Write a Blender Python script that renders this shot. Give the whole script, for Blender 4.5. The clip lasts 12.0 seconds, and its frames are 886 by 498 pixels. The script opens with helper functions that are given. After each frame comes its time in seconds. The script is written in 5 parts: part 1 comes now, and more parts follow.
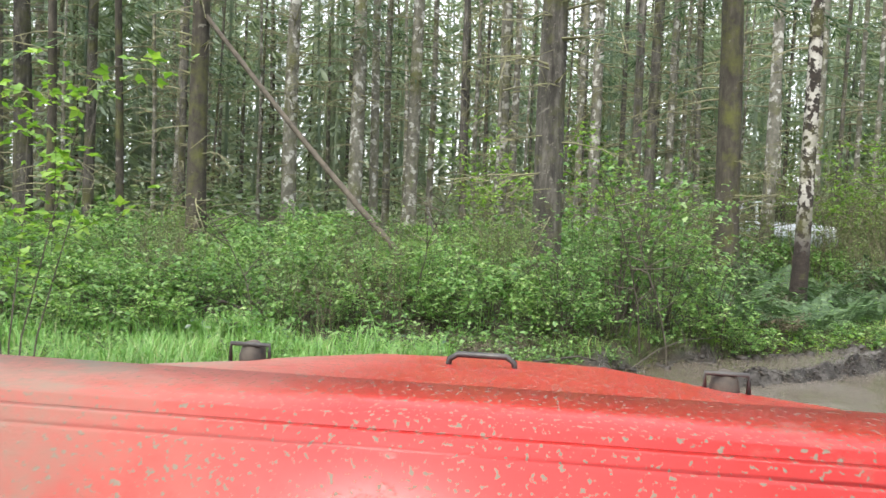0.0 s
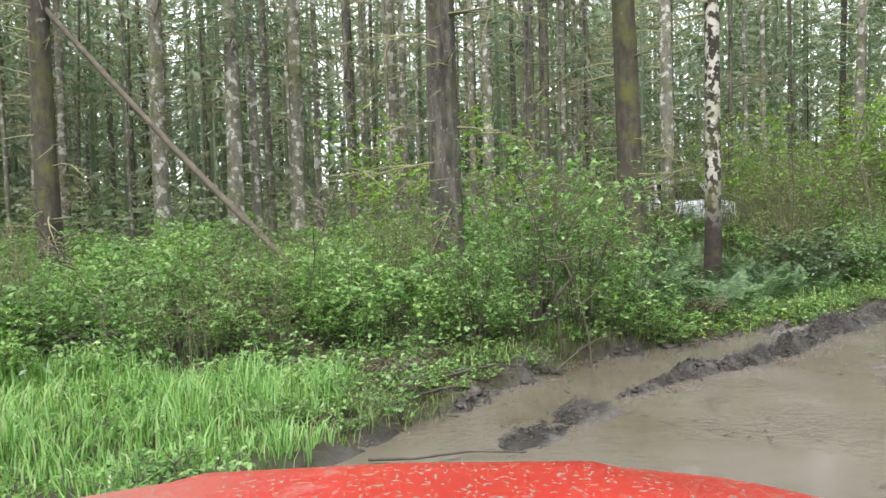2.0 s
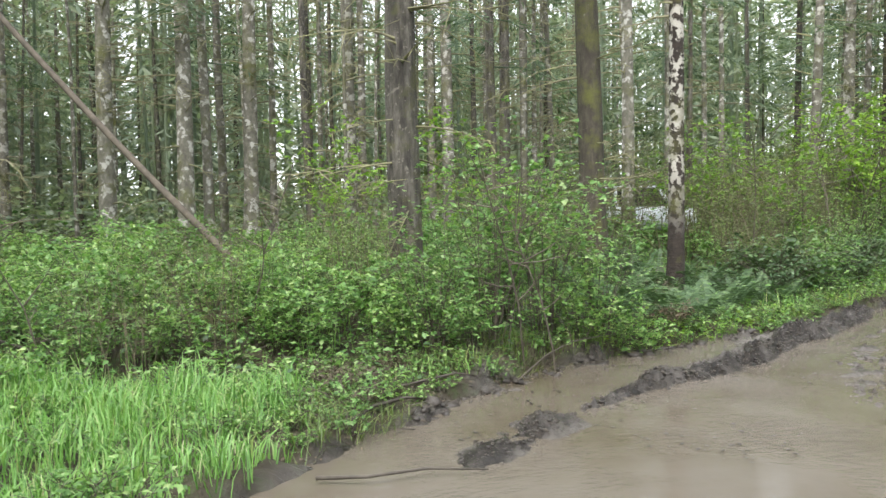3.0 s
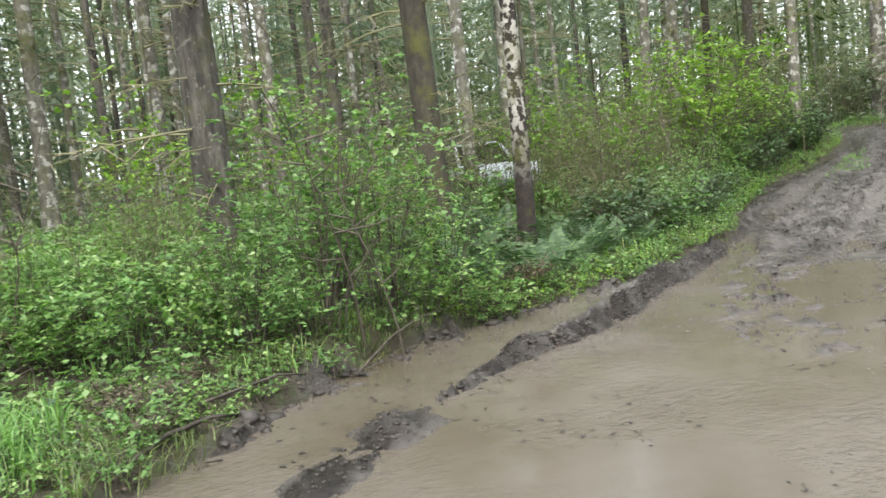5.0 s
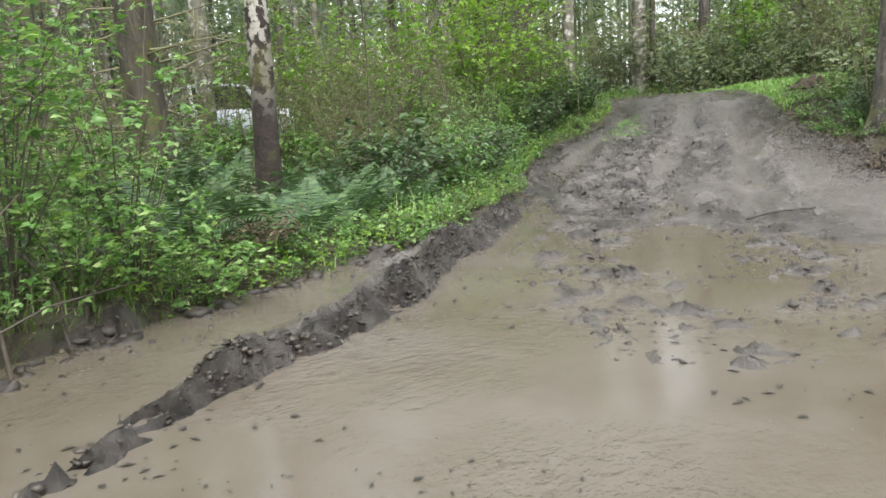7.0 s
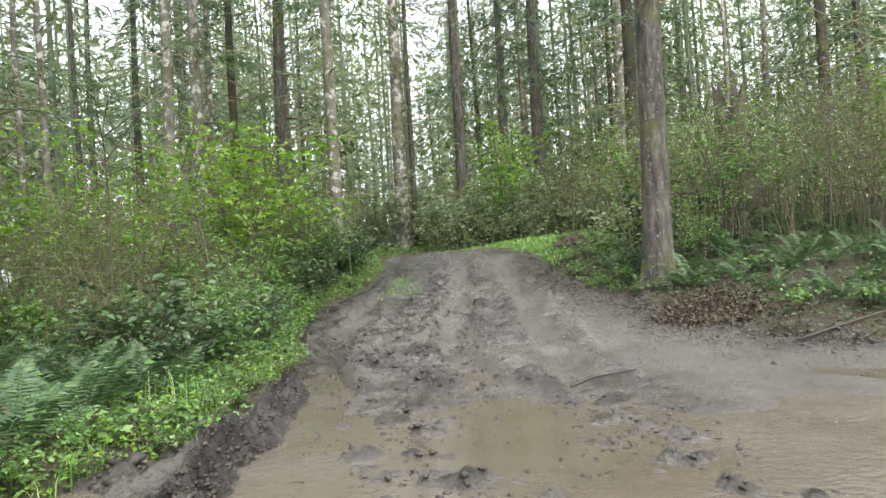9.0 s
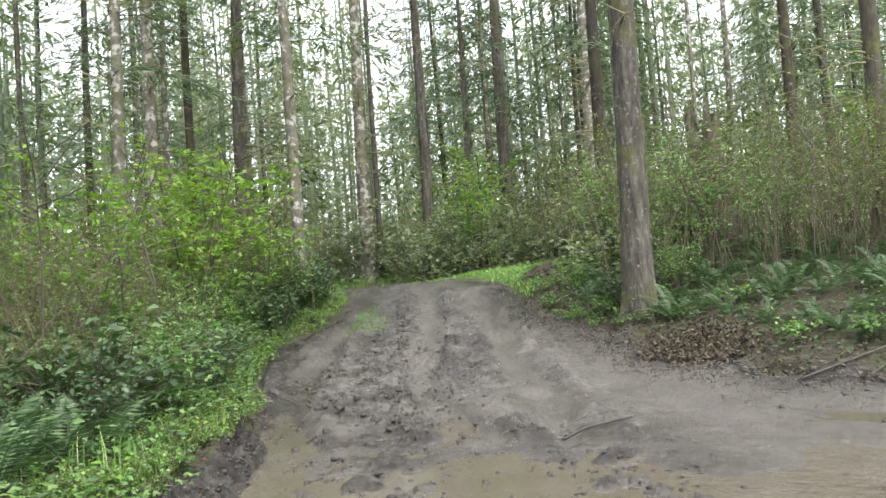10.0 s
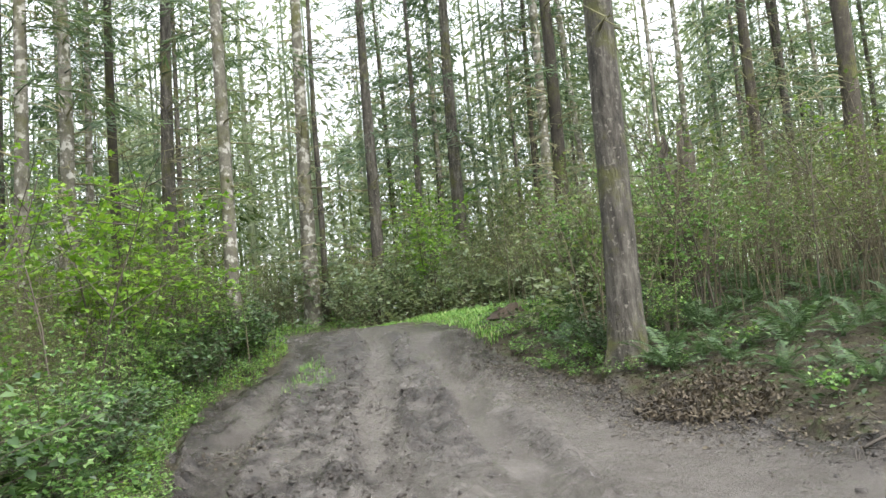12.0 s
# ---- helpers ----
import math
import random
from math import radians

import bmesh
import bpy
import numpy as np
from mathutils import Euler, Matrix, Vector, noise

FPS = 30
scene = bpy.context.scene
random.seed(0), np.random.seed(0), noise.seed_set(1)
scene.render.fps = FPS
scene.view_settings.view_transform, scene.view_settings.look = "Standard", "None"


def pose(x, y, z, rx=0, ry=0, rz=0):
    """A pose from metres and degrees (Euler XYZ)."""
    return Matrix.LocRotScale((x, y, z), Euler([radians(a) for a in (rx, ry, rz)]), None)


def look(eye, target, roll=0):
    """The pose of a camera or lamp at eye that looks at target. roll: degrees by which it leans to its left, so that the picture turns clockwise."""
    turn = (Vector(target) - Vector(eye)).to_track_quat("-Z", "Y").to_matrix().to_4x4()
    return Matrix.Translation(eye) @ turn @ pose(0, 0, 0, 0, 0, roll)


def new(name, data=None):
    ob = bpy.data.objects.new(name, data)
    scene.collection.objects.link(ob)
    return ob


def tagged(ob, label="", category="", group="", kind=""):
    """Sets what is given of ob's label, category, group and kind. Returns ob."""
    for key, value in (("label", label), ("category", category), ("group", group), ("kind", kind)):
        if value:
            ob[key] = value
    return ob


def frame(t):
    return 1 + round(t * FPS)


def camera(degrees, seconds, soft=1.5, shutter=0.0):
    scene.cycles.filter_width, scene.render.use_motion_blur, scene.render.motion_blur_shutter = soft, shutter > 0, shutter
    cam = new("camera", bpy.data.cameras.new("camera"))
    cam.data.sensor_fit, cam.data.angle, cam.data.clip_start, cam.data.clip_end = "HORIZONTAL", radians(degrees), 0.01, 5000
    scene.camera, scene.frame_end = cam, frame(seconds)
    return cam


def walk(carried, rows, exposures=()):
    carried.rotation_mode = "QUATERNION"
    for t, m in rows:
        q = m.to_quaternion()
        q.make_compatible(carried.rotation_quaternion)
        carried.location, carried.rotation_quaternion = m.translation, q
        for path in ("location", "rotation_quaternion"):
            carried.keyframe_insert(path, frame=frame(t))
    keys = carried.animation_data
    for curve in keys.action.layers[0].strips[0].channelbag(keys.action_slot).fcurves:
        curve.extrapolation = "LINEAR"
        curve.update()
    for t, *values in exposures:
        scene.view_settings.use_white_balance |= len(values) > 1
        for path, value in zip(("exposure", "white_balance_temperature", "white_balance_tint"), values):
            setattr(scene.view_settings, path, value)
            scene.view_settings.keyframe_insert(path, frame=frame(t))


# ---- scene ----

# ---- camera ----
cam = camera(57.7, 12.0, soft=1.5, shutter=0.15)
PATH = [
    (0, (-0.415, 3.009, 1.931), (-0.251, 4.998, 1.808), 2.3),
    (0.5, (-0.355, 3.456, 1.916), (-0.077, 5.433, 1.794), 1.1),
    (1, (-0.306, 3.826, 1.898), (0.038, 5.792, 1.775), -0.1),
    (1.5, (-0.249, 4.115, 1.882), (0.14, 6.073, 1.756), -1.1),
    (2, (-0.221, 4.25, 1.865), (0.192, 6.203, 1.742), -1.6),
    (2.5, (-0.178, 4.433, 1.834), (0.27, 6.379, 1.715), -1.5),
    (2.7, (-0.163, 4.529, 1.817), (0.31, 6.469, 1.704), -1.2),
    (4.3, (0.28, 5.448, 1.678), (1, 7.309, 1.538), -3.9),
    (4.5, (0.357, 5.575, 1.666), (1.109, 7.422, 1.512), -4.9),
    (5, (0.566, 5.981, 1.592), (1.419, 7.78, 1.401), -6.0),
    (5.5, (0.915, 6.557, 1.473), (1.948, 8.252, 1.228), -5.7),
    (6, (1.481, 7.209, 1.284), (2.661, 8.778, 0.9), -6.3),
    (6.5, (1.959, 7.844, 1.133), (3.247, 9.317, 0.722), -6.0),
    (7, (2.228, 8.396, 1.088), (3.56, 9.857, 0.786), -3.1),
    (7.5, (2.744, 8.871, 0.989), (4.223, 10.209, 0.842), -3.1),
    (7.7, (2.939, 9.027, 0.961), (4.479, 10.301, 0.886), -3.6),
    (9.3, (3.242, 9.688, 1.148), (4.991, 10.656, 1.21), -3.9),
    (9.5, (3.381, 9.79, 1.165), (5.138, 10.742, 1.237), -4.0),
    (10, (3.756, 10.007, 1.198), (5.533, 10.918, 1.316), -4.6),
    (10.5, (4.212, 10.318, 1.241), (6.012, 11.176, 1.399), -5.4),
    (11, (4.732, 10.73, 1.246), (6.553, 11.539, 1.416), -5.4),
    (11.5, (5.043, 10.829, 1.256), (6.87, 11.619, 1.447), -5.3),
    (12, (5.32, 10.931, 1.27), (7.149, 11.712, 1.482), -5.4),
]
walk(cam, [(t, look(eye, target, roll)) for t, eye, target, roll in PATH])

# ---- light: bright overcast sky ----
scene.view_settings.exposure = 1.45
world = bpy.data.worlds.new("overcast")
scene.world = world
world.use_nodes = True
wn = world.node_tree.nodes
sky = wn.new("ShaderNodeTexSky")
sky.sky_type = "NISHITA"
sky.sun_disc = False
sky.sun_elevation, sky.sun_rotation = radians(52), radians(215)
sky.dust_density, sky.air_density = 4.0, 1.0
white = wn.new("ShaderNodeMixRGB")
white.inputs[0].default_value = 0.8
white.inputs[2].default_value = (11.0, 11.4, 12.0, 1)
world.node_tree.links.new(sky.outputs[0], white.inputs[1])
world.node_tree.links.new(white.outputs[0], wn["Background"].inputs[0])
wn["Background"].inputs[1].default_value = 0.10
sun = new("sun", bpy.data.lights.new("sun", "SUN"))
sun.data.energy, sun.data.angle, sun.data.color = 2.0, radians(30), (1.0, 0.97, 0.92)
sun.matrix_world = look((-18, -25, 40), (0, 0, 0))

# ---- numbers: noise, ground heights ----
def hash01(ix, iy, seed):
    n = (ix.astype(np.int64) * 374761393 + iy.astype(np.int64) * 668265263 + seed * 982451653) & 0x7FFFFFFF
    n = ((n ^ (n >> 13)) * 1274126177) & 0x7FFFFFFF
    n = ((n ^ (n >> 16)) * 2246822519) & 0x7FFFFFFF
    return (n & 0xFFFFF) / 1048575.0


def vnoise(x, y, seed=0):
    x, y = np.asarray(x, float), np.asarray(y, float)
    ix, iy = np.floor(x), np.floor(y)
    fx, fy = x - ix, y - iy
    fx, fy = fx * fx * (3 - 2 * fx), fy * fy * (3 - 2 * fy)
    a, b = hash01(ix, iy, seed), hash01(ix + 1, iy, seed)
    c, d = hash01(ix, iy + 1, seed), hash01(ix + 1, iy + 1, seed)
    return (a + (b - a) * fx) * (1 - fy) + (c + (d - c) * fx) * fy - 0.5


def fbm(x, y, octaves=4, seed=0):
    total, amp, f = 0.0, 1.0, 1.0
    for k in range(octaves):
        total = total + amp * vnoise(x * f + 13.7 * k, y * f - 7.1 * k, seed + k)
        amp, f = amp * 0.5, f * 2.03
    return total


def smooth(a, b, v):
    t = np.clip((v - a) / (b - a), 0, 1)
    return t * t * (3 - 2 * t)


def line_distance(x, y, pts):
    """Distance to a polyline and the share of its length at the nearest point."""
    best, along = np.full(np.shape(x), 1e9), np.zeros(np.shape(x))
    n = len(pts) - 1
    for k in range(n):
        (ax, ay), (bx, by) = pts[k], pts[k + 1]
        dx, dy = bx - ax, by - ay
        t = np.clip(((x - ax) * dx + (y - ay) * dy) / (dx * dx + dy * dy), 0, 1)
        d = np.hypot(x - ax - t * dx, y - ay - t * dy)
        along = np.where(d < best, (k + t) / n, along)
        best = np.minimum(best, d)
    return best, along


def line_side(x, y, pts):
    """1 on the left of the polyline, -1 on its right."""
    best, side = np.full(np.shape(x), 1e9), np.ones(np.shape(x))
    for (ax, ay), (bx, by) in zip(pts, pts[1:]):
        dx, dy = bx - ax, by - ay
        t = np.clip(((x - ax) * dx + (y - ay) * dy) / (dx * dx + dy * dy), 0, 1)
        d = np.hypot(x - ax - t * dx, y - ay - t * dy)
        side = np.where(d < best, np.sign(dx * (y - ay) - dy * (x - ax)), side)
        best = np.minimum(best, d)
    return side


def slick_share(x, y):
    """Where the mud lies smooth and wet: the rut floors, the right half of the road, the edge of the water."""
    across = -0.57 * x + 0.82 * y
    s = np.maximum(smooth(4.0, 3.4, across + 0.25 * fbm(x, y, 2, 63)), smooth(9.6, 8.4, x))
    s = np.maximum(s, 0.85 * smooth(0.08, 0.3, fbm(x * 1.3, y * 1.3, 3, 65)))
    for line in (RUT_LEFT, RUT_MID, RUT_RIGHT):
        q, _ = line_distance(x, y, line)
        s = np.maximum(s, smooth(0.30, 0.16, q + 0.1 * fbm(x * 2, y * 2, 2, 64)))
    return s


MUD_OUTLINE = [(-1.45, -6), (-1.45, 6.4), (-0.9, 8.6), (0.1, 10.0), (0.8, 10.65), (1.35, 11.1), (1.7, 11.6), (2.3, 12.05), (3.25, 12.8),
               (4.0, 13.05), (5.5, 13.52), (6.5, 13.75), (7.2, 14.0), (8.2, 14.5), (9.5, 15.2), (10.7, 15.95), (12.0, 17.1), (13.3, 18.2),
               (15.1, 19.3), (17.4, 19.85), (19.0, 20.35), (20.7, 21.4), (21.4, 24), (21, 34), (23.6, 34), (24.0, 26), (23.9, 21.5), (22.9, 18.9),
               (20.5, 17.2), (18.4, 15.8), (17.0, 14.7), (15.6, 13.5), (14.2, 12.1), (12.8, 10.8), (12.4, 9.8), (13.5, 6.5), (13.5, 2.5), (11, 1), (6, 2),
               (3.0, 4.2), (0.85, 4.2), (0.8, -6)]


def mud_distance(x, y):
    """Metres outside the mud (negative: inside)."""
    closed = MUD_OUTLINE + MUD_OUTLINE[:1]
    d, _ = line_distance(x, y, closed)
    inside = np.zeros(np.shape(x), bool)
    for (ax, ay), (bx, by) in zip(closed, closed[1:]):
        if ay != by:
            inside ^= ((ay > y) != (by > y)) & (x < (bx - ax) * (y - ay) / (by - ay) + ax)
    return np.where(inside, -d, d)


RIDGE = [(2.6, 10.87), (3.2, 11.24), (3.65, 11.55), (4.1, 11.72), (4.5, 11.83), (5.1, 12.13), (5.5, 12.33), (6.1, 12.82), (6.6, 13.2), (7.3, 13.5), (8.1, 14.05), (9.2, 14.8)]
LUMP = [(1.3, 9.8), (1.75, 10.15), (2.05, 10.5), (2.38, 10.66)]
RUT_LEFT = [(8.0, 13.55), (8.9, 14.2), (10.3, 15.2), (11.8, 16.3), (13.8, 17.5), (16.5, 18.9), (18.8, 19.8), (21.0, 21.3), (22, 24)]
RUT_MID = [(9.5, 12.75), (10.6, 13.5), (12.4, 14.75), (14.2, 15.8), (15.6, 16.5), (17.2, 17.3), (19.3, 18.4), (21.9, 20.3), (23.1, 24)]
RUT_RIGHT = [(9.6, 11.9), (10.9, 12.6), (12.3, 13.4), (14.2, 14.4), (16.7, 15.8), (19.4, 17.4)]
SHOALS = ([(9.4, 13.6), (8.0, 12.85), (7.1, 12.15), (6.4, 11.4), (5.6, 10.4)], [(9.9, 12.05), (8.4, 11.35), (7.4, 10.6), (6.4, 9.7)])


def rise(x, y):
    """The slow climb of the forest floor away from the hole."""
    return np.interp(x, [11, 13.5, 17, 20, 23, 40], [0, 0.12, 0.6, 1.22, 1.5, 1.7]) + 0.01 * np.clip(-x - 4, 0, 40) + 0.04 * np.clip(y - 17, 0, 15) * smooth(15, 11, x)


def ground_height(x, y, fine=True):
    x, y = np.asarray(x, float), np.asarray(y, float)
    wob = 0.22 * fbm(x * 1.1, y * 1.1, 3, 5)
    d = mud_distance(x, y) + wob * smooth(14, 4, np.abs(y - 10))
    # inside the mud: the track down, the hole, the road beyond
    hole = np.interp(x, [0, 3, 6, 8.2, 9.3, 10.4, 13, 40], [-0.13, -0.13, -0.15, -0.08, 0.0, 0.05, 0.11, 0.11])
    hole = hole + 0.12 * fbm(x * 0.55, y * 0.55, 4, 11)
    track = np.interp(y, [-6, 0, 3, 4.4, 5.4, 6.2, 7.0, 7.6, 8.4], [0.7, 0.6, 0.52, 0.47, 0.42, 0.3, 0.1, -0.05, -0.16])
    w = smooth(8.8, 7.4, y) * smooth(6, 2.5, x)
    mud = hole * (1 - w) + track * w + rise(x, y)
    # outside: banks and forest floor
    south = np.interp(y, [-6, 0, 3, 4.4, 6, 8, 10, 12, 16], [0.8, 0.7, 0.6, 0.55, 0.45, 0.30, 0.15, 0.08, 0.12])
    dd = np.clip(d, 0, None)
    bank = np.interp(x, [6.5, 9], [0.10, 0.20]) * (1 - np.exp(-dd / 0.2)) + 0.16 * smooth(0.3, 3.0, dd)
    bank = bank * np.where(x < 2.2, smooth(12.5, 14.5, y) * 0.7 + 0.3, 1.0)
    out = south * smooth(9, 2, x) + bank + rise(x, y) + 0.16 * fbm(x * 0.35, y * 0.35, 3, 21)
    pool = np.hypot((x + 0.7) / 0.9, (y - 13.0) / 0.45)
    out = out - 0.30 * np.exp(-pool ** 2)
    k = smooth(-0.12, 0.12, d)
    z = mud * (1 - k) + out * k
    if not fine:
        return z
    inside = 1 - smooth(-0.05, 0.25, d)
    churn = smooth(8.2, 10.5, x + 1.2 * fbm(x * 0.9, y * 0.9, 3, 44)) * inside
    along, across = 0.82 * x + 0.57 * y, -0.57 * x + 0.82 * y
    dr, s = line_distance(x, y, RIDGE)
    side = line_side(x, y, RIDGE)
    crest = np.interp(s, [0, 0.08, 0.2, 0.5, 0.75, 1], [0.0, 0.05, 0.10, 0.13, 0.16, 0.10])
    width = np.where(side < 0, np.interp(s, [0, 0.4, 1], [0.05, 0.09, 0.13]), np.interp(s, [0, 0.2, 0.4, 1], [0.10, 0.16, 0.36, 0.36]))
    torn = 1 + 1.5 * fbm(x * 3.4, y * 3.4, 4, 31)
    creased = 0.09 * (0.3 - 2.0 * np.abs(vnoise(x * 19, y * 19, 34))) + 0.10 * (0.55 - 2.2 * np.abs(vnoise(x * 7, y * 7, 32))) + 0.09 * vnoise(x * 13, y * 13, 33)
    body = np.exp(-(dr / width) ** 2)
    z = np.where(dr < 1.2, np.maximum(z, crest * body * np.clip(torn, 0.45, 1.9) + creased * body - 0.035), z)
    dl, sl = line_distance(x, y, LUMP)
    lump = np.interp(sl, [0, 0.3, 0.6, 0.85, 1], [0.02, 0.07, 0.04, 0.14, 0.13])
    z = np.where(dl < 0.9, np.maximum(z, lump * np.exp(-(dl / 0.24) ** 2) * np.clip(1 + 1.3 * fbm(x * 5, y * 5, 3, 35), 0.1, 1.7) + 0.05 * np.exp(-(dl / 0.22) ** 2) * (0.5 - 2.2 * np.abs(vnoise(x * 9, y * 9, 36))) - 0.04), z)
    for line, depth, w0 in ((RUT_LEFT, 0.075, 0.22), (RUT_MID, 0.10, 0.2), (RUT_RIGHT, 0.045, 0.18)):
        q, s2 = line_distance(x + 0.45 * vnoise(x * 0.9, y * 0.9, 3), y + 0.45 * vnoise(x * 0.9, y * 0.9, 4), line)
        near = smooth(0.0, 0.08, s2)
        z = z + near * inside * (-depth * np.exp(-(q / w0) ** 4) + 0.05 * np.exp(-((q - 0.38) / 0.14) ** 2) * (1 + 1.8 * fbm(x * 4, y * 4, 2, 8)))
    # low strips of lumps that break the water
    for line in SHOALS:
        q, s3 = line_distance(x + 0.3 * vnoise(x * 0.9, y * 0.9, 6), y + 0.3 * vnoise(x * 0.9, y * 0.9, 7), line)
        heap_up = np.exp(-(q / 0.45) ** 2) * (-0.02 + 0.16 * fbm(x * 5.5, y * 5.5, 4, 37) + 0.05 * (0.3 - 1.8 * np.abs(vnoise(x * 11, y * 11, 38))))
        z = np.where(q < 1.0, np.maximum(z, heap_up * smooth(1.0, 0.7, q) - 0.05 * smooth(0.3, 0.9, q) - 0.004), z)
    # tread prints and clods churned into the road
    rough_part = churn * (1 - slick_share(x, y))
    z = z + churn * 0.03 * fbm(along * 0.7, across * 3.5, 3, 41)
    z = z + rough_part * (0.07 * fbm(x * 3.2, y * 3.2, 3, 43) + 0.08 * (0.35 - 1.6 * np.abs(vnoise(x * 5.5, y * 5.5, 47))) + 0.07 * (0.4 - 2 * np.abs(vnoise(x * 11, y * 11, 48))))
    # lug marks pressed into the shoulders of the ruts
    for line in (RUT_LEFT, RUT_MID, RUT_RIGHT):
        q, _ = line_distance(x, y, line)
        z = z + churn * 0.03 * np.sin(along * 34 + 9 * q) * np.exp(-((q - 0.38) / 0.16) ** 2) * smooth(-0.1, 0.25, fbm(x * 1.3, y * 1.3, 2, 46))
    away = np.maximum(np.maximum(0.6 - x, x - 16), np.maximum(9.0 - y, y - 18.2))
    close = smooth(6.0, 1.5, away)
    edge = np.exp(-((d - 0.05) / 0.28) ** 2) * close
    z = z + edge * (0.16 * fbm(x * 3.6, y * 3.6, 4, 51) + 0.05 * (0.3 - 2 * np.abs(vnoise(x * 8, y * 8, 52))))
    z = z + inside * 0.012 * fbm(x * 9, y * 9, 2, 61) + (1 - inside) * 0.05 * close * fbm(x * 2.2, y * 2.2, 3, 71)
    return z


def floor_z(x, y):
    return float(ground_height(np.array([x]), np.array([y]))[0])


# ---- materials ----
def material(name):
    m = bpy.data.materials.new(name)
    m.use_nodes = True
    return m, m.node_tree.nodes, m.node_tree.links, m.node_tree.nodes["Principled BSDF"]


def node(nodes, kind, **values):
    n = nodes.new(kind)
    for k, v in values.items():
        n.inputs[k.replace("_", " ")].default_value = v
    return n


def ramp(nodes, links, source, stops):
    r = nodes.new("ShaderNodeValToRGB")
    e = r.color_ramp.elements
    while len(e) < len(stops):
        e.new(0.5)
    for el, (p, c) in zip(e, stops):
        el.position, el.color = p, (*c, 1)
    links.new(source, r.inputs[0])
    return r.outputs[0]


def mixed(nodes, links, fac, a, b, blend="MIX"):
    m = nodes.new("ShaderNodeMixRGB")
    m.blend_type = blend
    for k, v in ((0, fac), (1, a), (2, b)):
        if isinstance(v, (int, float)):
            m.inputs[k].default_value = v
        elif isinstance(v, tuple):
            m.inputs[k].default_value = (*v, 1)
        else:
            links.new(v, m.inputs[k])
    return m.outputs[0]


def bumped(nodes, links, bsdf, height, strength, distance):
    b = nodes.new("ShaderNodeBump")
    b.inputs["Strength"].default_value, b.inputs["Distance"].default_value = strength, distance
    links.new(height, b.inputs["Height"])
    links.new(b.outputs[0], bsdf.inputs["Normal"])


def noise_of(nodes, links, coords, scale, detail=4.0, rough=0.55, stretch=None):
    n = node(nodes, "ShaderNodeTexNoise", Scale=scale, Detail=detail, Roughness=rough)
    if stretch:
        mp = nodes.new("ShaderNodeMapping")
        mp.inputs["Scale"].default_value = stretch
        links.new(coords, mp.inputs[0])
        coords = mp.outputs[0]
    links.new(coords, n.inputs["Vector"])
    return n.outputs["Fac"]


def ground_material():
    m, n, l, b = material("mud_and_forest_floor")
    geo = n.new("ShaderNodeNewGeometry")
    pos = geo.outputs["Position"]
    big, fine = noise_of(n, l, pos, 0.9), noise_of(n, l, pos, 14, 6, 0.65)
    at_slick = n.new("ShaderNodeAttribute")
    at_slick.attribute_name = "slick"
    fresh = n.new("ShaderNodeAttribute")
    fresh.attribute_name = "turned"
    smear = ramp(n, l, big, [(0.25, (0.100, 0.090, 0.080)), (0.5, (0.138, 0.126, 0.114)), (0.75, (0.172, 0.158, 0.145))])
    spots = ramp(n, l, noise_of(n, l, pos, 13, 5, 0.6), [(0.30, (0.22, 0.2, 0.19)), (0.47, (1, 1, 1))])
    coarse = mixed(n, l, 0.85, ramp(n, l, noise_of(n, l, pos, 3.2, 5, 0.65), [(0.32, (0.036, 0.031, 0.028)), (0.5, (0.086, 0.077, 0.070)), (0.68, (0.155, 0.142, 0.131))]), spots, "MULTIPLY")
    mud = mixed(n, l, at_slick.outputs["Fac"], coarse, smear)
    mud = mixed(n, l, 0.5, mud, ramp(n, l, fine, [(0.3, (0.5, 0.48, 0.46)), (0.6, (1, 1, 1))]), "MULTIPLY")
    mud = mixed(n, l, fresh.outputs["Fac"], mud, ramp(n, l, fine, [(0.3, (0.008, 0.0065, 0.0055)), (0.5, (0.022, 0.018, 0.015)), (0.72, (0.05, 0.042, 0.036))]))
    soil = ramp(n, l, noise_of(n, l, pos, 5, 5, 0.7), [(0.3, (0.018, 0.014, 0.009)), (0.5, (0.05, 0.04, 0.022)), (0.62, (0.05, 0.07, 0.02)), (0.8, (0.10, 0.075, 0.045))])
    at = n.new("ShaderNodeAttribute")
    at.attribute_name = "mud"
    l.new(mixed(n, l, at.outputs["Fac"], soil, mud), b.inputs["Base Color"])
    rg = ramp(n, l, noise_of(n, l, pos, 4.0, 5, 0.65), [(0.38, (0.08, 0.08, 0.08)), (0.6, (0.36, 0.36, 0.36))])
    rg = mixed(n, l, at_slick.outputs["Fac"], rg, ramp(n, l, noise_of(n, l, pos, 2.0, 4), [(0.35, (0.06, 0.06, 0.06)), (0.65, (0.24, 0.24, 0.24))]))
    l.new(mixed(n, l, at.outputs["Fac"], (0.9, 0.9, 0.9), rg), b.inputs["Roughness"])
    bumped(n, l, b, mixed(n, l, 0.5, noise_of(n, l, pos, 9, 6, 0.65), noise_of(n, l, pos, 30, 8, 0.7)), 1.0, 0.085)
    return m


